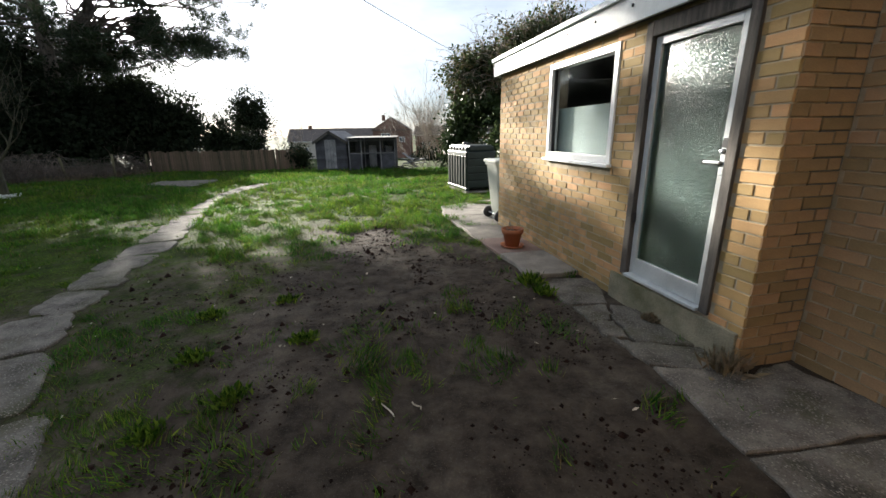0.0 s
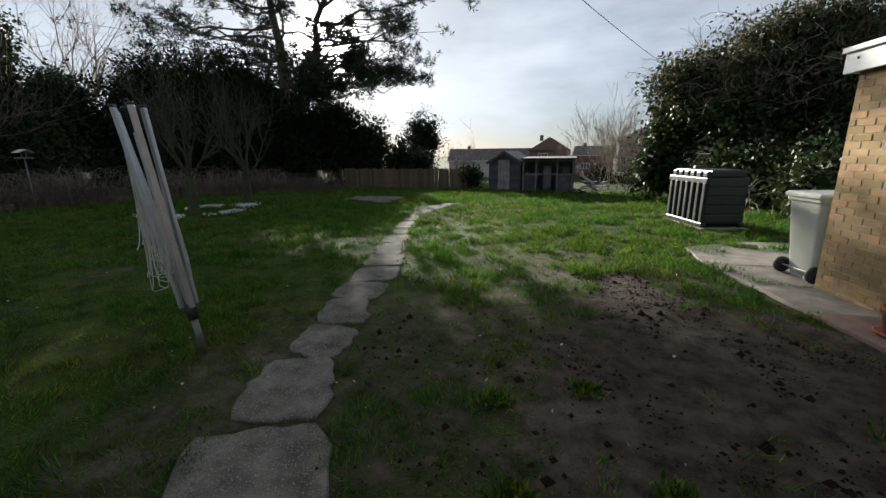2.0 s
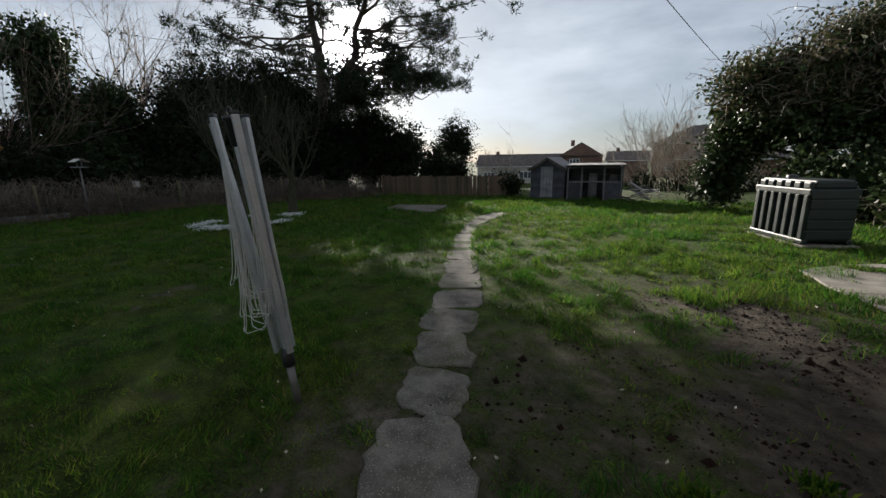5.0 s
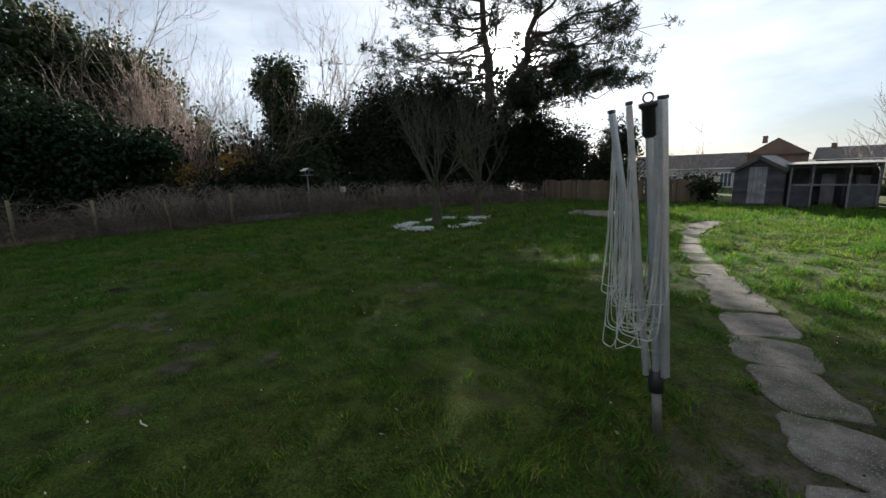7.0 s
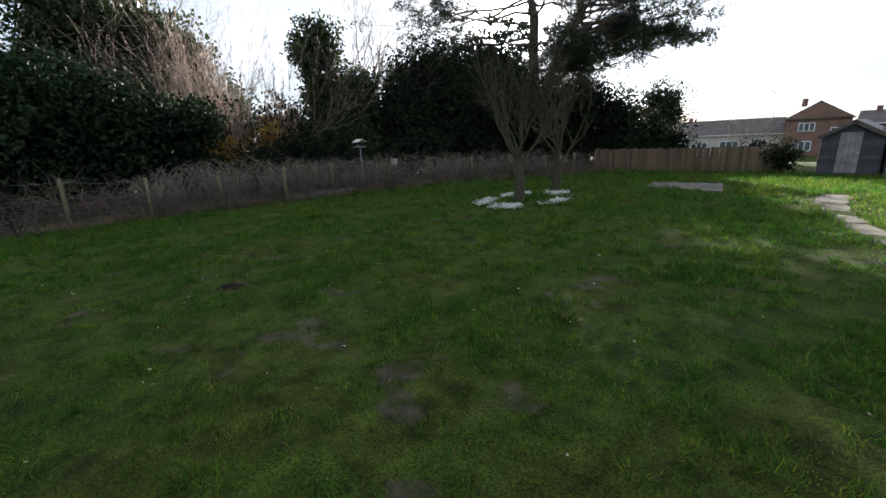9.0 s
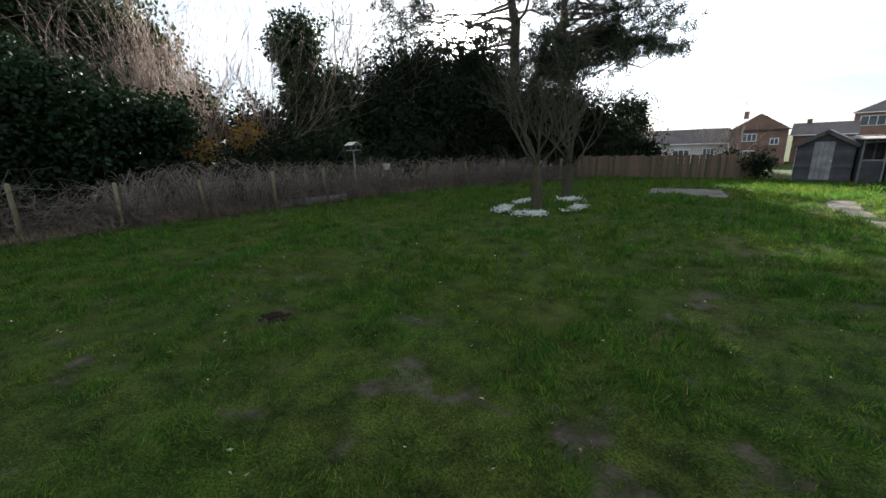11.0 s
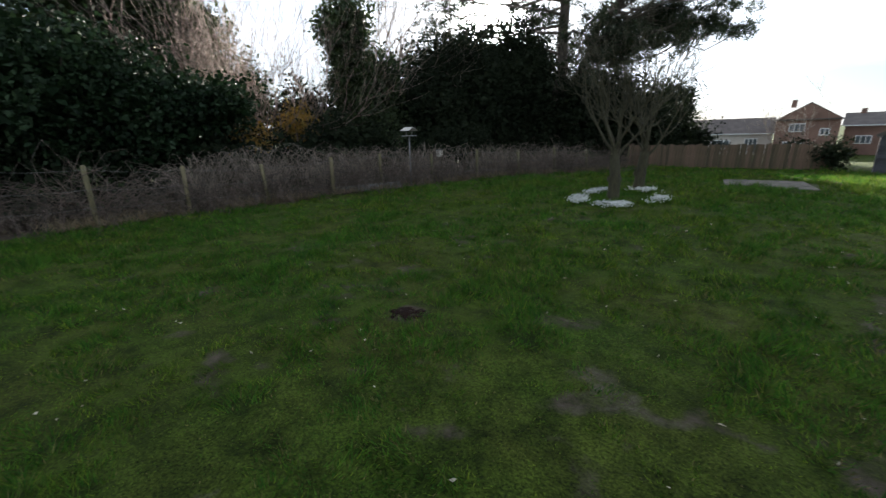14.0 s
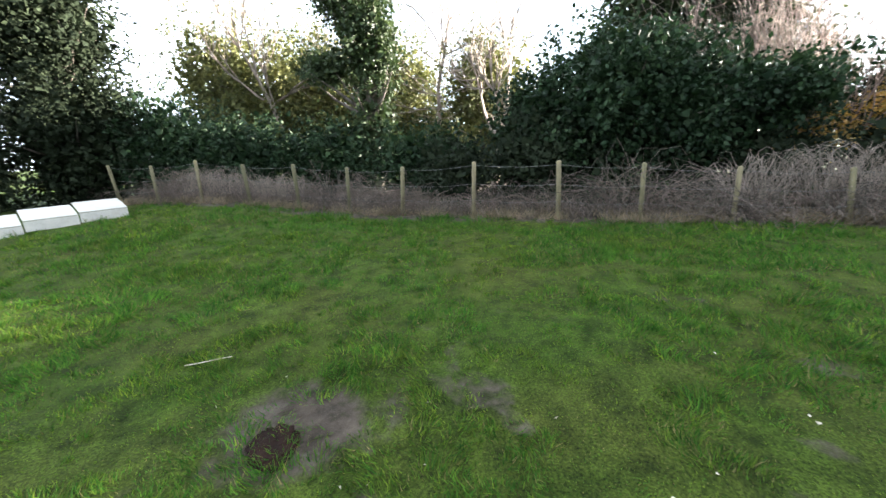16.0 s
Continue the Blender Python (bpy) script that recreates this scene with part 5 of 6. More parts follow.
    part("trunk", tube_from("trunk", pieces, BARK, 7), BARK, t)
    tufts = (pads[:, None] + r.normal(size=(len(pads), 6, 3)) * (0.24, 0.24, 0.12)).reshape(-1, 3)
    at = np.repeat(tufts, 15, axis=0)
    n = len(at)
    way = r.normal(size=(n, 3)) + (0, 0, 0.55)
    part("crown", leaf_mesh("crown", at + r.normal(size=(n, 3)) * 0.06, way, r.uniform(0.16, 0.34, n), np.full(n, 0.045), NEEDLE, r, 0.1), NEEDLE, t)


pine()


def apple_tree(at, seed, lean):
    r = np.random.default_rng(seed)
    t = thing("fruit_tree", (*at, gz(*at)), "small bare fruit tree with a knotted mossy trunk", "tree", "pair of fruit trees")
    p = [(np.array([0, 0, -0.05]), np.array([0.02, 0, 0.5]), 0.16, 0.13), (np.array([0.02, 0, 0.5]), np.array([lean * 0.1, 0, 1.05]), 0.13, 0.11)]
    tw = []
    for k in range(8):
        a = 6.283 * k / 8 + r.uniform(-0.3, 0.3)
        q, tips = limbs(r, np.array([lean * 0.1, 0, 0.85 + 0.05 * k]), np.array([math.cos(a) * 0.45, math.sin(a) * 0.45, 1.0]), 1.75 * r.uniform(0.75, 1.2), 0.036, 2, (5, 7), 0.42, 0.14, 0.16, 0.62)
        p += [s for s in q if s[2] > 0.016]
        tw += [s for s in q if s[2] <= 0.016]
    p += [(np.array([0.0, 0, 0.44]), np.array([0.0, -0.02, 0.56]), 0.17, 0.15)]
    part("trunk", tube_from("trunk", p, BARK_GREEN, 8), BARK_GREEN, t)
    tagged(part("twig_mass", tube_from("twig_mass", tw, BARK_GREEN, 3), BARK_GREEN, t), kind="stuff")


apple_tree((-11.95, 9.0), 41, -0.5)
apple_tree((-11.9, 10.85), 42, 0.6)


def snowdrops():
    r = np.random.default_rng(43)
    t = tagged(new("flower_ring"), "ring of white snowdrops round the fruit trees", "flowers", kind="stuff")
    n = 5200
    a = r.uniform(0, 6.283, n)
    rad = 1 + r.normal(size=n) * 0.1
    x, y = -11.85 + 0.85 * np.cos(a) * rad, 9.2 + 1.45 * np.sin(a) * rad
    keep = np.sin(5 * a + 1.0) + 0.6 * np.sin(11 * a) + r.normal(size=n) * 0.35 > 0.1
    x, y = x[keep], y[keep]
    n = len(x)
    g = np.stack([x, y, ground_z(x, y)], 1)
    hgt = r.uniform(0.06, 0.13, n)
    top = g + np.stack([r.normal(size=n) * 0.015, r.normal(size=n) * 0.015, hgt], 1)
    part("flower_heads", leaf_mesh("flower_heads", top, r.normal(size=(n, 3)) + (0, 0, -0.7), r.uniform(0.03, 0.05, n), r.uniform(0.025, 0.04, n), PETAL, r), PETAL, t)
    part("stalks", leaf_mesh("stalks", np.repeat(g, 2, 0) + r.normal(size=(2 * n, 3)) * (0.02, 0.02, 0), np.repeat(top - g, 2, 0) + r.normal(size=(2 * n, 3)) * 0.02, np.repeat(hgt, 2), np.full(2 * n, 0.008), GRASS, r), GRASS, t)


snowdrops()

# behind the wire fence, from the near corner to the pine
leafy("laurel_bush", "large dense dark green laurel bush behind the fence", "bush",
      [(-23.2, 0.2, 2.4, 2.4, 2.6, 2.1), (-23.0, 2.4, 2.2, 2.0, 1.8, 1.8), (-22.2, 4.0, 2.6, 1.3, 1.3, 0.8), (-23.6, -1.4, 2.0, 1.8, 1.7, 1.8), (-23.4, 1.2, 3.5, 1.6, 1.8, 1.1)], LAUREL, 51, 1500, 22, 0.30, 0.15, trunk=(-23.3, 0.8, 0.14, 3.5))
leafy("ivy_column", "tall dead trunk smothered in dark ivy", "tree",
      [(-23.8, 10.3, 1.6, 1.3, 1.3, 1.7), (-23.7, 10.4, 4.0, 1.0, 1.0, 1.5), (-23.8, 10.3, 5.9, 1.15, 1.15, 1.3), (-23.9, 11.9, 1.4, 1.4, 1.8, 1.6), (-24.6, 12.8, 3.9, 1.2, 1.3, 1.6)], IVY, 52, 1100, 20, 0.26, 0.15, trunk=(-23.8, 10.3, 0.22, 6.0))
twiggy("pink_twig_bush", "bare pinkish many-stemmed shrub behind the fence", "bush", [(-24.8 + 0.22 * math.cos(k * 2.4) * (k % 6), 6.0 + 0.55 * math.sin(k * 2.4) * (k % 7)) for k in range(34)], TWIG_PINK, 53, 4.3, 0.04, 2, (6, 8), 0.34, 0.14)
leafy("ochre_shrub", "ochre-leaved shrub among the bare twigs", "bush", [(-22.9, 5.2, 1.7, 0.9, 1.3, 0.7), (-24.5, 8.2, 2.2, 1.2, 1.0, 0.9)], AUTUMN, 54, 130, 16, 0.25, 0.08)
for k, (x, y, h) in enumerate([(-29.0, 5.0, 9.0), (-28.0, 8.5, 8.0), (-31.0, 1.5, 9.5), (-30.0, 12.5, 8.5), (-27.5, -3.5, 8.0), (-33, -8, 11), (-30, -14, 11), (-27.0, 14.5, 7.5)]):
    twiggy("bare_tree", "bare winter tree with fine grey branches", "tree", [(x, y)], TWIG, 60 + k, h, 0.16, 3, (6, 8), 0.5, 0.10, "bare trees behind the fence", steps=6)
leafy("ivy_tree", "ivy-clad tree rising behind the laurel", "tree", [(-28.5, 4.0, 4.2, 1.8, 2.0, 2.2), (-28.3, 4.5, 6.6, 1.5, 1.6, 1.6), (-29, 1.5, 4.5, 1.8, 1.8, 2.0), (-28.5, 7.5, 3.0, 1.8, 1.8, 2.2), (-27.6, 2.4, 6.8, 1.9, 1.9, 2.1), (-27.2, 5.4, 5.6, 1.5, 1.6, 1.8)], IVY, 71, 1150, 20, 0.35, 0.18, trunk=(-28.5, 4.0, 0.25, 7))
leafy("ivy_tree", "tall ivy-covered trunk with bare side limbs", "tree", [(-25.6, -8.0, 2.5, 0.8, 0.8, 2.6), (-25.4, -7.8, 5.6, 1.2, 1.2, 1.8), (-25.7, -8.6, 7.6, 1.5, 1.5, 1.2), (-26, -9.8, 5.0, 1.3, 1.0, 0.6)], IVY, 72, 700, 18, 0.3, 0.15, trunk=(-25.5, -8.0, 0.3, 8.5))
leafy("evergreen_thicket", "dark evergreen thicket behind the brambles", "bush", [(-24.0, -5.5, 1.2, 1.3, 2.2, 1.3), (-24.5, -9.5, 1.5, 1.6, 2.4, 1.5), (-24.0, -13.0, 1.8, 1.6, 2.2, 1.7), (-24.0, -16.5, 2.2, 2.0, 2.2, 2.2)], LAUREL, 73, 1000, 18, 0.32, 0.15)
leafy("corner_conifer", "tall dark evergreen at the garden corner", "tree", [(-22.5, -19.0, 3.0, 2.6, 2.4, 3.2), (-22.5, -19.5, 7.0, 2.4, 2.2, 3.0), (-19.0, -20.5, 2.5, 2.0, 2.0, 2.6)], CONIFER, 74, 1900, 18, 0.4, 0.17, trunk=(-22.5, -19.0, 0.25, 8))
for k, (x, y, z, s) in enumerate([(-31.5, -13.0, 3.6, 2.2), (-34, -17.5, 4.2, 2.6), (-30.5, -19.0, 4.4, 2.4), (-35, -10.0, 3.6, 2.4), (-33, -4.5, 3.0, 2.2)]):
    leafy("sunlit_tree", "ivy-covered tree with yellow-green sunlit leaves", "tree", [(x, y, z + 1.4, s * 1.2, s * 1.2, s * 1.6), (x + 0.8, y + 1.6, z - 1.2, s * 1.1, s * 1.3, s * 1.1)], SUNNY, 80 + k, 620, 16, 0.4, 0.17, trunk=(x, y, 0.18, z + 2), group="sunlit trees beyond the fence")
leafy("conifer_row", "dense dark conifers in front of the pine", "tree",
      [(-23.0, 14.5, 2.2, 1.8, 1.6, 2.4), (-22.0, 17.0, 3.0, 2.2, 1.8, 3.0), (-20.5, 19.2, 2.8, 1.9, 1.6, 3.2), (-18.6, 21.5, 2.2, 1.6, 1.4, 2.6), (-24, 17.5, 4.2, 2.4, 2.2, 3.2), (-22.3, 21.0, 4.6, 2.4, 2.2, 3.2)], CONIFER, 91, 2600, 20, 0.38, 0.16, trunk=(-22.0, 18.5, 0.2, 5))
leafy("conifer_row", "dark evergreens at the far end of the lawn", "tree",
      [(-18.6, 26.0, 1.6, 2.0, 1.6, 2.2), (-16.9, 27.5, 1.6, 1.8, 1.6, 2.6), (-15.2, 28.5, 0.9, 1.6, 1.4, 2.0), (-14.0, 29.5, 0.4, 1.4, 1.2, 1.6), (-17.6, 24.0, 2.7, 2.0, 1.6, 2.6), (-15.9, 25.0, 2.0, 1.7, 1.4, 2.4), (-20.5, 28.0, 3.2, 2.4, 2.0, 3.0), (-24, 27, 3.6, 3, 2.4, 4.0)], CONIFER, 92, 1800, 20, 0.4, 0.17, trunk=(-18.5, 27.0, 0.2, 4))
leafy("round_tree", "rounded dark evergreen tree far behind the lawn", "tree", [(-17.3, 38.3, 3.0, 1.9, 1.9, 2.6), (-17.6, 38.0, 1.2, 1.5, 1.5, 1.8)], CONIFER, 93, 500, 18, 0.35, 0.16, trunk=(-17.3, 38.3, 0.2, 3))
leafy("evergreen_shrub", "small dark evergreen by the fence end", "bush", [(-7.6, 22.4, 0.35, 0.7, 0.4, 0.75), (-9.0, 25.2, 0.2, 1.0, 0.8, 0.9)], CONIFER, 94, 120, 16, 0.22, 0.1)
twiggy("blossom_shrub", "pale budding shrub beyond the board fence", "bush", [(-9.9 + 0.25 * k, 25.5 + 0.2 * (k % 3)) for k in range(7)], TWIG_PALE, 95, 2.0, 0.02, 2, (4, 5), 0.35, 0.1)

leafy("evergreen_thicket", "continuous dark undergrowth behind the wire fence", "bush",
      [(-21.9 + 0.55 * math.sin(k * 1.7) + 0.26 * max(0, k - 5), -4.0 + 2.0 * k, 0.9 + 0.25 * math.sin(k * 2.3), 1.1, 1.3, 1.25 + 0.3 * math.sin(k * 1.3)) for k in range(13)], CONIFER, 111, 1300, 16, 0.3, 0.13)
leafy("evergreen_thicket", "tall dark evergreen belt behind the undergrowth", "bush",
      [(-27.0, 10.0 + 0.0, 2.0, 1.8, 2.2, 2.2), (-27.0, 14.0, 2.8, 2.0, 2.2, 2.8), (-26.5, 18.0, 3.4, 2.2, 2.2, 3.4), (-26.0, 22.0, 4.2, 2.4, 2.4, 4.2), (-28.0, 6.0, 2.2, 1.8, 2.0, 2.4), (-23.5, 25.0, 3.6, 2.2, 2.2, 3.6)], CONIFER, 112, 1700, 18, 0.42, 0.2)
leafy("far_hedge", "distant dark hedge and woodland edge", "hedge",
      [(-60 + 4.5 * k, 46 + 14 * math.sin(k * 0.7) - 34 * max(0, 5 - k) / 5, 0.4 + 0.6 * math.sin(k * 1.9), 3.6, 2.6, 3.0) for k in range(8)], CONIFER, 113, 500, 14, 0.6, 0.32)
leafy("far_hedge", "distant dark hedge and woodland edge", "hedge",
      [(-48 + 1.2 * math.sin(k), 12 - 4.4 * k, 1.6 + 0.5 * math.sin(k * 1.9), 2.6, 3.4, 2.6) for k in range(12)], IVY, 114, 1500, 14, 0.6, 0.42)

# right of the shed to the tank
twiggy("pale_twig_shrub", "thicket of bare pale upright twigs", "bush", [(-1.4 + 0.4 * (k % 10), 22.6 + 0.55 * (k // 10) + 0.15 * (k % 2)) for k in range(40)], TWIG_PALE, 96, 2.4, 0.014, 2, (6, 7), 0.26, 0.08)
leafy("far_hedge", "low dark hedge along the next garden", "hedge", [(-1 + 2.0 * k, 30 + 0.6 * math.sin(k * 2), -0.1, 1.3, 0.9, 1.1 + 0.25 * math.sin(k * 1.7)) for k in range(8)], CONIFER, 115, 260, 14, 0.35, 0.16)
BROAD_IVY = [(2.2, 18.8, 3.9, 1.9, 1.6, 1.1), (4.4, 17.4, 4.5, 2.2, 2.0, 1.4), (5.8, 16.2, 3.4, 1.7, 1.7, 1.7), (3.3, 17.6, 2.9, 1.8, 1.5, 1.2), (1.5, 19.2, 2.4, 1.0, 1.0, 0.9)]
broad = leafy("ivy_tree", "broad ivy-smothered tree with dry brown outer sprays", "tree",
      BROAD_IVY, IVY, 97, 2300, 22, 0.3, 0.15, trunk=(4.3, 17.2, 0.26, 4.5), second=(IVY_BROWN, 0.6, 3.0))
dry_vines(broad, BROAD_IVY, 197, 900, 2.9, 1.0)
leafy("ivy_stump", "ivy-covered lower trunks behind the tank", "bush", [(0.9, 18.9, 1.0, 0.9, 0.8, 1.4), (2.5, 16.2, 0.9, 0.6, 0.6, 1.2), (3.2, 15.0, 0.8, 1.0, 0.8, 1.1), (5.2, 14.6, 1.0, 1.3, 1.0, 1.4)], IVY, 98, 520, 18, 0.25, 0.14)
leafy("ivy_hedge", "hedge of broad glossy ivy leaves beside the tank", "hedge", [(3.3, 12.4, 0.7, 0.8, 0.9, 0.9), (4.5, 12.0, 1.0, 1.1, 1.0, 1.2), (6.0, 11.0, 1.1, 1.2, 1.2, 1.3), (7.0, 9.4, 1.0, 1.2, 1.2, 1.2), (5.8, 13.4, 1.4, 1.2, 1.1, 1.4)], IVY, 99, 520, 18, 0.25, 0.14)
leafy("ochre_shrub", "ochre-leaved shrub behind the ivy hedge", "bush", [(7.4, 14.0, 1.6, 1.2, 1.0, 1.0), (4.6, 18.0, 1.4, 0.8, 0.6, 0.5)], AUTUMN, 100, 120, 16, 0.25, 0.09)
twiggy("bare_tree", "bare winter tree with fine grey branches", "tree", [(10.5, 19.5)], TWIG, 101, 7.6, 0.15, 3, (7, 8), 0.55, 0.10, "bare trees behind the ivy", steps=6)
twiggy("bare_tree", "bare winter tree with fine grey branches", "tree", [(13.5, 16.0)], TWIG, 102, 7.5, 0.15, 3, (7, 8), 0.55, 0.10, "bare trees behind the ivy", steps=6)
twiggy("dry_stem_heap", "low tangle of dry stems by the hedge", "brushwood", [(1.2 + 0.3 * k, 19.6 + 0.25 * (k % 3)) for k in range(8)] + [(2.2 + 0.2 * k, 13.2 - 0.1 * k) for k in range(6)], TWIG, 103, 0.9, 0.01, 1, (4, 6), 0.7, -0.05)


def brambles():
    """Dead brambles and grass along the wire fence."""
    r = np.random.default_rng(110)
    def edge(y):
        return np.interp(y, [-16, -8, -3, 0.5, 4, 8.4, 11, 13, 17, 21.5], [-21.2, -20.7, -19.9, -19.25, -18.9, -18.3, -17.5, -16.9, -15.9, -15.5])
    t = tagged(new("brambles"), "tangled dead brambles and dry grass along the fence", "brambles", kind="stuff")
    n = 4600
    y = r.uniform(-16, 21.5, n)
    hump = np.clip(0.45 + 0.6 * np.sin(1.5 * y + 0.6) * np.sin(0.63 * y + 1.0) + 0.25 * np.sin(3.7 * y), 0, 1.3)
    x = edge(y) + 0.1 - np.abs(r.normal(size=n)) * 1.1 - np.where(y < 1, 0.35, 0.0)
    high = np.clip((0.55 + 0.85 * hump) * r.uniform(0.6, 1.25, n), 0.25, None) * np.where(y > -4, 1.0, 0.85)
    p0, p1, r0, r1 = [], [], [], []
    for s in range(n):
        a = np.array([x[s], y[s], gz(x[s], y[s])])
        d = np.array([r.normal() * 0.5, r.normal() * 0.7, 1.0])
        q = a
        m = 7
        for k in range(m):
            f = k / m
            nq = q + unit(d + np.array([0, 0, -2.2 * f]) + r.normal(size=3) * 0.25) * high[s] * 2.0 / m
            nq[2] = max(nq[2], a[2] + 0.02)
            p0.append(q), p1.append(nq), r0.append(0.009 * (1 - 0.6 * f)), r1.append(0.009 * (1 - 0.6 * (f + 1 / m)))
            q = nq
    part("bramble_stems", tube_mesh("bramble_stems", p0, p1, np.array(r0), np.array(r1), TWIG_DARK, 3), TWIG_DARK, t)
    p0, p1, r0, r1 = [], [], [], []
    for heap_y, heap_w, heap_h, count in ((2.6, 0.4, 1.05, 130), (4.2, 0.5, 1.15, 170), (5.7, 0.5, 1.0, 150), (7.2, 0.7, 1.0, 180), (9.5, 1.0, 1.0, 200), (12.5, 1.2, 0.95, 200), (16.0, 1.5, 0.9, 200), (-1.0, 1.2, 0.3, 130), (-4.0, 1.4, 0.3, 150), (-7.0, 1.2, 0.4, 150), (-9.8, 1.1, 0.75, 240), (-12.5, 1.2, 0.85, 260)):
        for s in range(count):
            by = heap_y + r.normal() * heap_w * 0.6
            bx = float(edge(by)) - 0.35 - abs(r.normal()) * 0.4
            q = np.array([bx, by, gz(bx, by)])
            way, h = r.uniform(0, 6.283), heap_h * r.uniform(0.55, 1.1)
            reach = h * r.uniform(0.3, 0.8)
            for k in range(8):
                f0, f1 = k / 8, (k + 1) / 8
                step = np.array([math.cos(way) * reach / 5, math.sin(way) * reach / 5, h * 1.15 * (math.sin(2.5 * f1) - math.sin(2.5 * f0))])
                nq = q + step + r.normal(size=3) * 0.035
                p0.append(q), p1.append(nq), r0.append(0.007 * (1 - 0.7 * f0)), r1.append(0.007 * (1 - 0.7 * f1))
                q = nq
    part("arching_canes", tube_mesh("arching_canes", p0, p1, np.array(r0), np.array(r1), TWIG, 3), TWIG, t, "pale dead arching canes")
    n = 26000
    y = r.uniform(-16, 21.5, n)
    y = y[(np.sin(1.9 * y) + np.sin(4.3 * y + 1) + 0.9 * r.normal(size=n)) > -0.2]
    n = len(y)
    x = edge(y) + 0.2 - np.abs(r.normal(size=n)) * 0.5
    g = np.stack([x, y, ground_z(x, y)], 1)
    part("dry_grass", leaf_mesh("dry_grass", g, r.normal(size=(n, 3)) * (0.5, 0.5, 0.2) + (0.15, 0, 0.8), r.uniform(0.1, 0.36, n), r.uniform(0.008, 0.022, n), STRAW, r, 0.1), STRAW, t)
    n = 9000
    y = r.uniform(-5, 21, n)
    hump = np.clip(np.sin(2.1 * y) + np.sin(0.9 * y + 2) + 0.4, 0, None)
    x = edge(y) - 0.7 - np.abs(r.normal(size=n)) * 0.6
    z = ground_z(x, y) + r.random(n) * (0.4 + 0.4 * hump)

    part("bramble_leaves", leaf_mesh("bramble_leaves", np.stack([x, y, z], 1), r.normal(size=(n, 3)), r.uniform(0.04, 0.09, n), r.uniform(0.03, 0.06, n), IVY, r), IVY, t)


brambles()


# ---- grass, litter, stones ----
def grass():
    r = np.random.default_rng(120)
    walk_line = np.array([(p[1][0], p[1][1]) for p in PATH])
    t = tagged(new("lawn_grass"), "short tufted winter grass of the lawn", "grass", kind="stuff")
    n = 2600000
    x, y = r.uniform(-21.0, 4.5, n), r.uniform(-14.0, 22.0, n)
    d = np.full(n, 1e9)
    for wx, wy in walk_line[::2]:
        d = np.minimum(d, np.hypot(x - wx, y - wy))
    ok = r.random(n) < 1 / (1 + (d / 6.5) ** 2)
    edge = np.interp(y, [-16, -8, -3, 0.5, 4, 8.4, 11, 13, 17, 21.5], [-21.2, -20.7, -19.9, -19.25, -18.9, -18.3, -17.5, -16.9, -15.9, -15.5])
    patch = 2.2 * (patchy(x, y, 0.16, 11) + 0.8 * patchy(x, y, 0.42, 12) + 0.6 * patchy(x, y, 1.4, 13) - 1.2)
    bare = bare_at(x, y)
    ok &= (x > edge - 0.1) & (r.random(n) > bare * 1.25 - 0.8 * patch * np.clip(bare * 2, 0.2, 1) + 0.05)
    out = (x - 1.93) * WALL_OUT.x + (y - 2.27) * WALL_OUT.y
    ok &= (out > 0.05) | (y > 6.9)
    for pts, _, _ in SLABS:
        px, py = np.array(pts).mean(0)
        rad = min(math.hypot(q[0] - px, q[1] - py) for q in pts) * 0.9
        ok &= np.hypot(x - px, y - py) > rad
    for (ax, ay, aw), (bx, by, bw) in zip(CENTRE, CENTRE[1:]):
        s = np.clip(((x - ax) * (bx - ax) + (y - ay) * (by - ay)) / ((bx - ax) ** 2 + (by - ay) ** 2), 0, 1)
        ok &= np.hypot(x - ax - s * (bx - ax), y - ay - s * (by - ay)) > 0.31 * (aw + bw) / 2
    ok &= ~((x > -10.4) & (x < -8.2) & (y > 13.3) & (y < 15.3))
    x, y, d, patch = x[ok][:860000], y[ok][:860000], d[ok][:860000], patch[ok][:860000]
    n = len(x)
    grow = (1 + d / 6.5)
    ln = np.clip(0.026 + 0.042 * np.clip(patch, -0.6, 1.8) + 0.016 * r.random(n), 0.01, 0.12) * grow ** 0.8
    w = (0.0042 + 0.003 * r.random(n)) * grow * 1.1
    at = np.stack([x, y, ground_z(x, y) - 0.004], 1)
    lean = 6.283 * 2 * patchy(x, y, 0.3, 14)
    way = unit(np.stack([r.normal(size=n) * 0.5 + 0.75 * np.cos(lean), r.normal(size=n) * 0.5 + 0.75 * np.sin(lean), np.full(n, 1.0)], 1))
    side = unit(np.stack([r.normal(size=n), r.normal(size=n), np.zeros(n)], 1)) * (w / 2)[:, None]
    co = np.stack([at - side, at + side, at + way * ln[:, None]], 1).reshape(-1, 3)
    co = co.reshape(n, 3, 3)
    pick = r.random(n)
    dry = pick < 0.05 + 0.22 * np.clip(patchy(x, y, 0.7, 15) - 0.35, 0, 1)
    lush = ~dry & (patchy(x, y, 1.1, 16) + 0.5 * patch * 0.4 + 0.25 * r.normal(size=n) > 0.55)
    for name, mask, mat in (("blades", ~dry & ~lush, GRASS), ("lush_blades", lush, GRASS_LUSH), ("withered_blades", dry, GRASS_DRY)):
        m = int(mask.sum())
        part(name, mesh_of(name, co[mask].reshape(-1, 3), np.arange(3 * m).reshape(m, 3), mat), mat, t)
    # leaf litter and crumbs of earth
    m = 420
    x, y = r.uniform(-14, 1.2, m), r.uniform(-4, 9, m)
    g = np.stack([x, y, ground_z(x, y) + 0.018], 1)
    t = tagged(new("leaf_litter"), "scattered pale fallen leaves and petals", "leaf litter", kind="stuff")
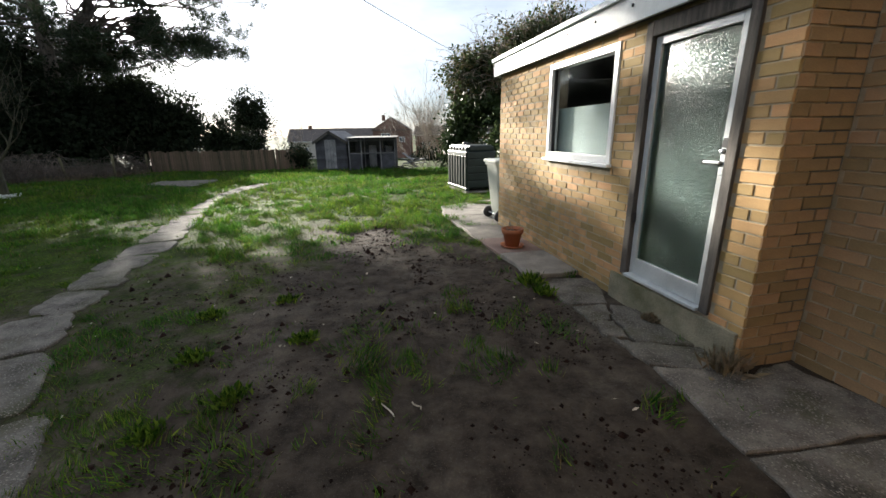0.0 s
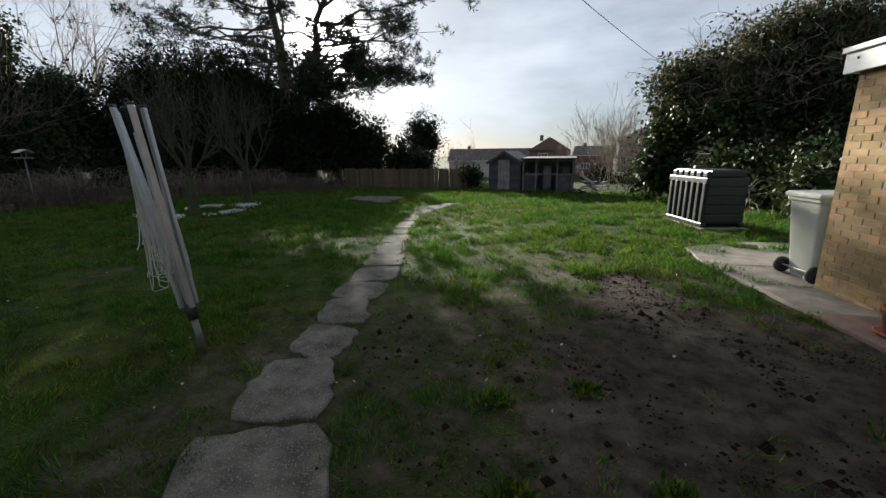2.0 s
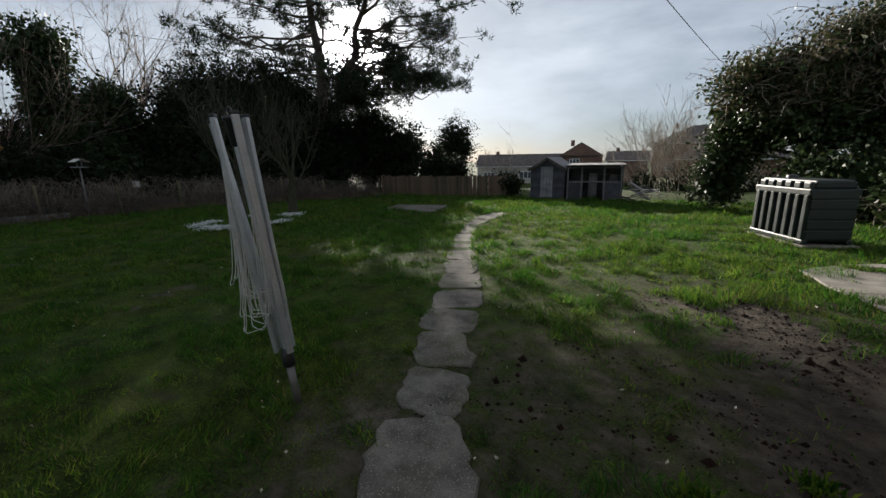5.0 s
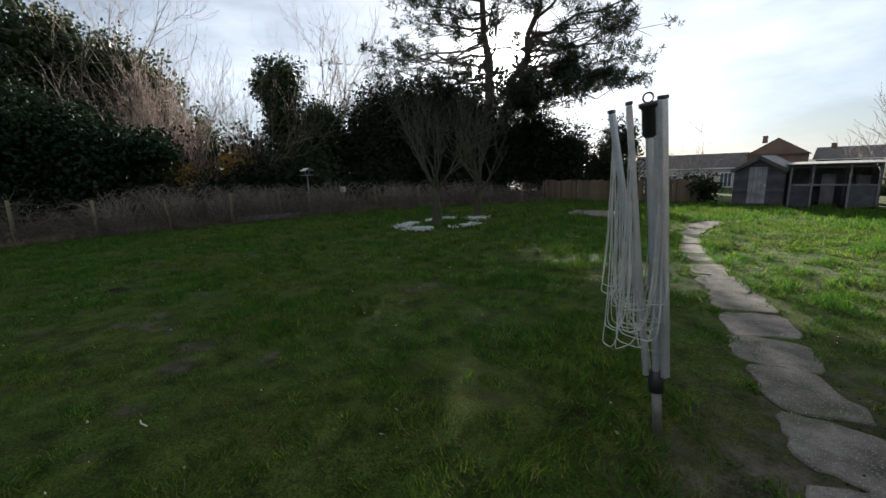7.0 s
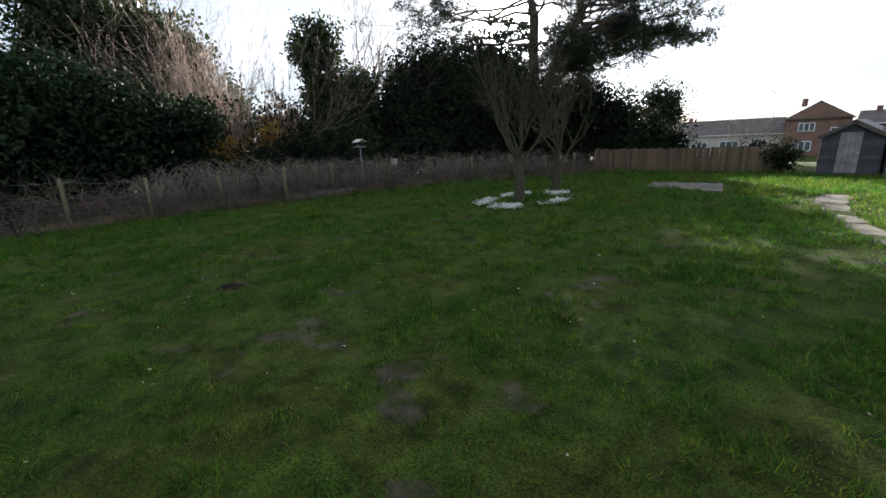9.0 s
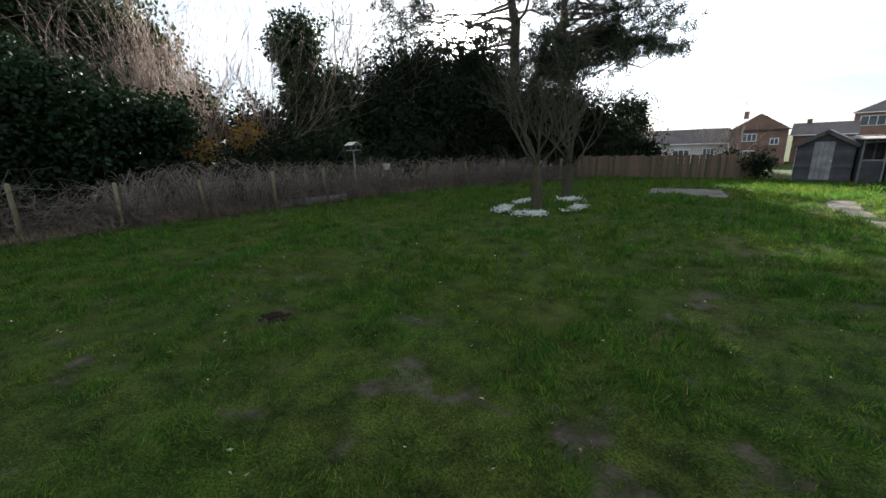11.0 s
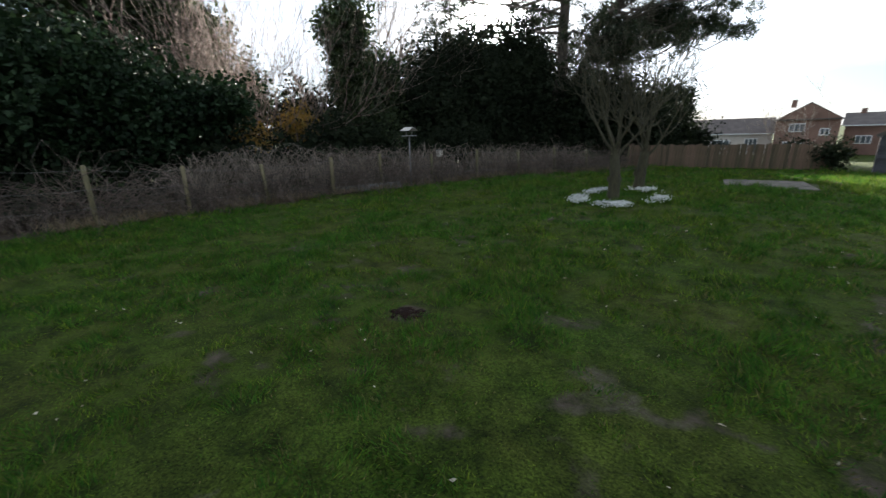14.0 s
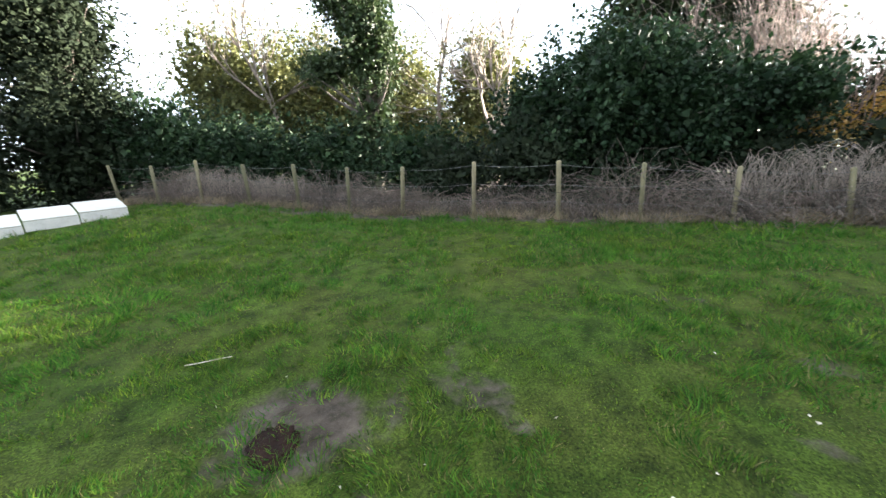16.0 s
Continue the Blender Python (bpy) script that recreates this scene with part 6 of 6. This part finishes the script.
    part("leaves", leaf_mesh("leaves", g, r.normal(size=(m, 3)) * (1, 1, 0.15), r.uniform(0.015, 0.05, m), r.uniform(0.01, 0.025, m), LITTER, r), LITTER, t)
    m = 26000
    x, y = r.uniform(-3.6, 1.3, m), r.uniform(0.4, 7.5, m)
    k = r.random(m) < bare_at(x, y) * 0.9 * np.clip(3.2 * (patchy(x, y, 0.5, 21) - 0.42) + 1.2 * (patchy(x, y, 0.14, 22) - 0.5), 0.03, 1)
    x, y = x[k], y[k]
    m = len(x)
    c = np.stack([x, y, ground_z(x, y)], 1)
    sz = (r.gamma(1.3, 0.0042, m) + 0.002) * np.where(r.random(m) < 0.12 * (x < -0.2), 2.2, 1.0)
    corner = np.array([(1, 0, 0), (0, 1, 0), (-1, 0, 0), (0, -1, 0), (0, 0, 0.9)], float)
    co = (c[:, None] + corner[None] * (sz[:, None, None] * r.uniform(0.6, 1.3, (m, 5, 1)))).reshape(-1, 3)
    f = np.array([(0, 1, 4), (1, 2, 4), (2, 3, 4), (3, 0, 4)])
    t = tagged(new("earth_crumbs"), "crumbs of earth and small stones on the bare ground", "stones", kind="stuff")
    part("crumbs", mesh_of("crumbs", co, (np.arange(m)[:, None, None] * 5 + f[None]).reshape(-1, 3), SOIL), SOIL, t)


grass()


def soil_heap(at, rad, high, label):
    r = np.random.default_rng(int(rad * 1000))
    bm = bmesh.new()
    bmesh.ops.create_icosphere(bm, subdivisions=4, radius=1)
    for v in bm.verts:
        k = 1 + 0.28 * noise.noise(v.co * 2.3) + 0.18 * noise.noise(v.co * 7)
        v.co = Vector((v.co.x * rad * k, v.co.y * rad * 0.75 * k, v.co.z * high * k))
    ob = part("soil_patch", bm, SOIL)
    ob.matrix_world = pose(at[0], at[1], gz(*at), 0, 0, 30)
    tagged(ob, label, "soil")


soil_heap((-12.05, -3.22), 0.2, 0.03, "dark freshly dug soil in the lawn")
soil_heap((-11.2, 1.48), 0.2, 0.05, "small worn molehill in the lawn")


def weed(at, rad, high, mat, seed, label):
    r = np.random.default_rng(seed)
    t = thing("weed", (*at, gz(*at) + 0.02), label, "weed")
    n = 150
    p = r.normal(size=(n, 3)) * (rad * 0.4, rad * 0.4, 0)
    way = np.stack([p[:, 0] * 3 + r.normal(size=n) * 0.3, p[:, 1] * 3 + r.normal(size=n) * 0.3, r.uniform(0.3, 1.0, n)], 1)
    part("foliage", leaf_mesh("foliage", p, way, high * r.uniform(0.4, 1.0, n), np.full(n, 0.022), mat, r), mat, t)


weed((0.93, 3.82), 0.14, 0.14, GRASS, 131, "green weed clump at the slab's edge")
weed((1.0, 3.55), 0.10, 0.10, GRASS, 132, "small green weed in a concrete crack")
weed((1.84, 2.24), 0.12, 0.16, STRAW, 133, "withered plant at the wall corner")
weed((1.72, 2.95), 0.06, 0.08, STRAW, 134, "withered tuft against the plinth")
for wx, wy in ((-1.55, 1.75), (-1.25, 2.05), (-1.75, 2.5), (-1.05, 2.75), (-2.0, 3.2), (-1.45, 3.5)):
    weed((wx, wy), 0.11, 0.075, GRASS, int(wx * 100 + wy * 1000) + 900, "isolated grass tuft on the bare earth")


def dead_sticks():
    r = np.random.default_rng(140)
    for x, y, ln in ((-12.75, -4.6, 0.35), (-0.25, 1.85, 0.14), (-0.1, 1.9, 0.09), (-11.6, -2.5, 0.12), (-7.0, 1.0, 0.12)):
        a = r.uniform(0, 3.14)
        pts = [(x + math.cos(a) * ln * k / 4 + r.normal() * 0.006, y + math.sin(a) * ln * k / 4 + r.normal() * 0.006, gz(x, y) + 0.022) for k in range(5)]
        tagged(part("dead_stick", rope_mesh("dead_stick", pts, 0.005, LITTER), LITTER), "short pale dead stick lying on the ground", "stick")


dead_sticks()


# ---- bricks, last ----
def bricks(parent, x0, x1, z0, z1, y_face, holes, mat, field, seed, limit, first, flip=None):
    """Stretcher-bond bricks proud of the mortar; those nearest the door are objects of their own."""
    r = np.random.default_rng(seed)
    shapes = {}
    rest = bmesh.new()
    made = 0
    m0 = flip or Matrix()
    for row in range(int((z1 - z0) / 0.075)):
        z = z0 + row * 0.075
        x = x0 - (0.1125 if row % 2 else 0.0)
        while x < x1:
            a, b = max(x, x0), min(x + 0.215, x1)
            x += 0.225
            spans = [(a, b)]
            for h in holes:
                if z + 0.065 > h[2] and z < h[3]:
                    spans = [q for s in spans for q in ((s[0], min(s[1], h[0])), (max(s[0], h[1]), s[1])) if q[1] - q[0] > 0.02]
            for s0, s1 in spans:
                w = round((s1 - s0) * 100) / 100
                if w < 0.03:
                    continue
                mid = (s0 + s1) / 2
                at = m0 @ pose(mid, y_face + r.normal() * 0.0012, z + 0.0325 + r.normal() * 0.0008, r.normal() * 0.4, 0, r.normal() * 0.3)
                if made < limit and first[0] < mid < first[1]:
                    if w not in shapes:
                        bm = box(-w / 2 + 0.002, -0.03, -0.0325, w / 2 - 0.002, 0.0, 0.0325, 0.0)
                        bmesh.ops.bevel(bm, geom=[e for e in bm.edges if all(v.co.y > -0.001 for v in e.verts)], offset=0.0025, segments=1, affect="EDGES")
                        me = bpy.data.meshes.new("brick")
                        bm.to_mesh(me)
                        bm.free()
                        me.materials.append(mat)
                        shapes[w] = me
                    part("brick", shapes[w], None, parent).matrix_local = at
                    made += 1
                else:
                    hw = w / 2 - 0.002
                    v = [rest.verts.new(at @ Vector(c)) for c in ((-hw, -0.03, -0.0325), (hw, -0.03, -0.0325), (hw, -0.03, 0.0325), (-hw, -0.03, 0.0325), (-hw + 0.003, 0, -0.0295), (hw - 0.003, 0, -0.0295), (hw - 0.003, 0, 0.0295), (-hw + 0.003, 0, 0.0295))]
                    for q in ((4, 5, 6, 7), (0, 1, 5, 4), (1, 2, 6, 5), (2, 3, 7, 6), (3, 0, 4, 7)):
                        rest.faces.new([v[k] for k in q])
    if len(rest.faces):
        tagged(part("brickwork", rest, field, parent), kind="stuff")
    else:
        rest.free()


REST = material("yellow_brick_field", (0.27, 0.165, 0.065), (0.43, 0.28, 0.12), 6, 120, 0.9, 0.6, 0.006, island=0.3, stain=(0.2, 0.14, 0.075))
bricks(ext, 0, LONG, 0.0, HIGH, 0.0, [(DOOR[0], DOOR[1], DOOR[2] - 0.02, DOOR[3] + 0.055), (WIN[0] - 0.004, WIN[1] + 0.004, WIN[2] - 0.04, WIN[3])], BRICK, REST, 1, 300, (0.0, 1.75))
# set-back wall and return: their shade is put into the darker brick colour
bricks(house, -3.4, -0.01, 0.0, 2.9, -0.46, [], BRICK_SHADED, REST, 2, 290, (-0.9, 0.0))
bricks(ext, -0.46, -0.0, 0.0, HIGH, 0.008, [], BRICK_SHADED, BRICK_SHADED, 3, 100, (-1, 1), flip=pose(0, 0, 0, 0, 0, 90))
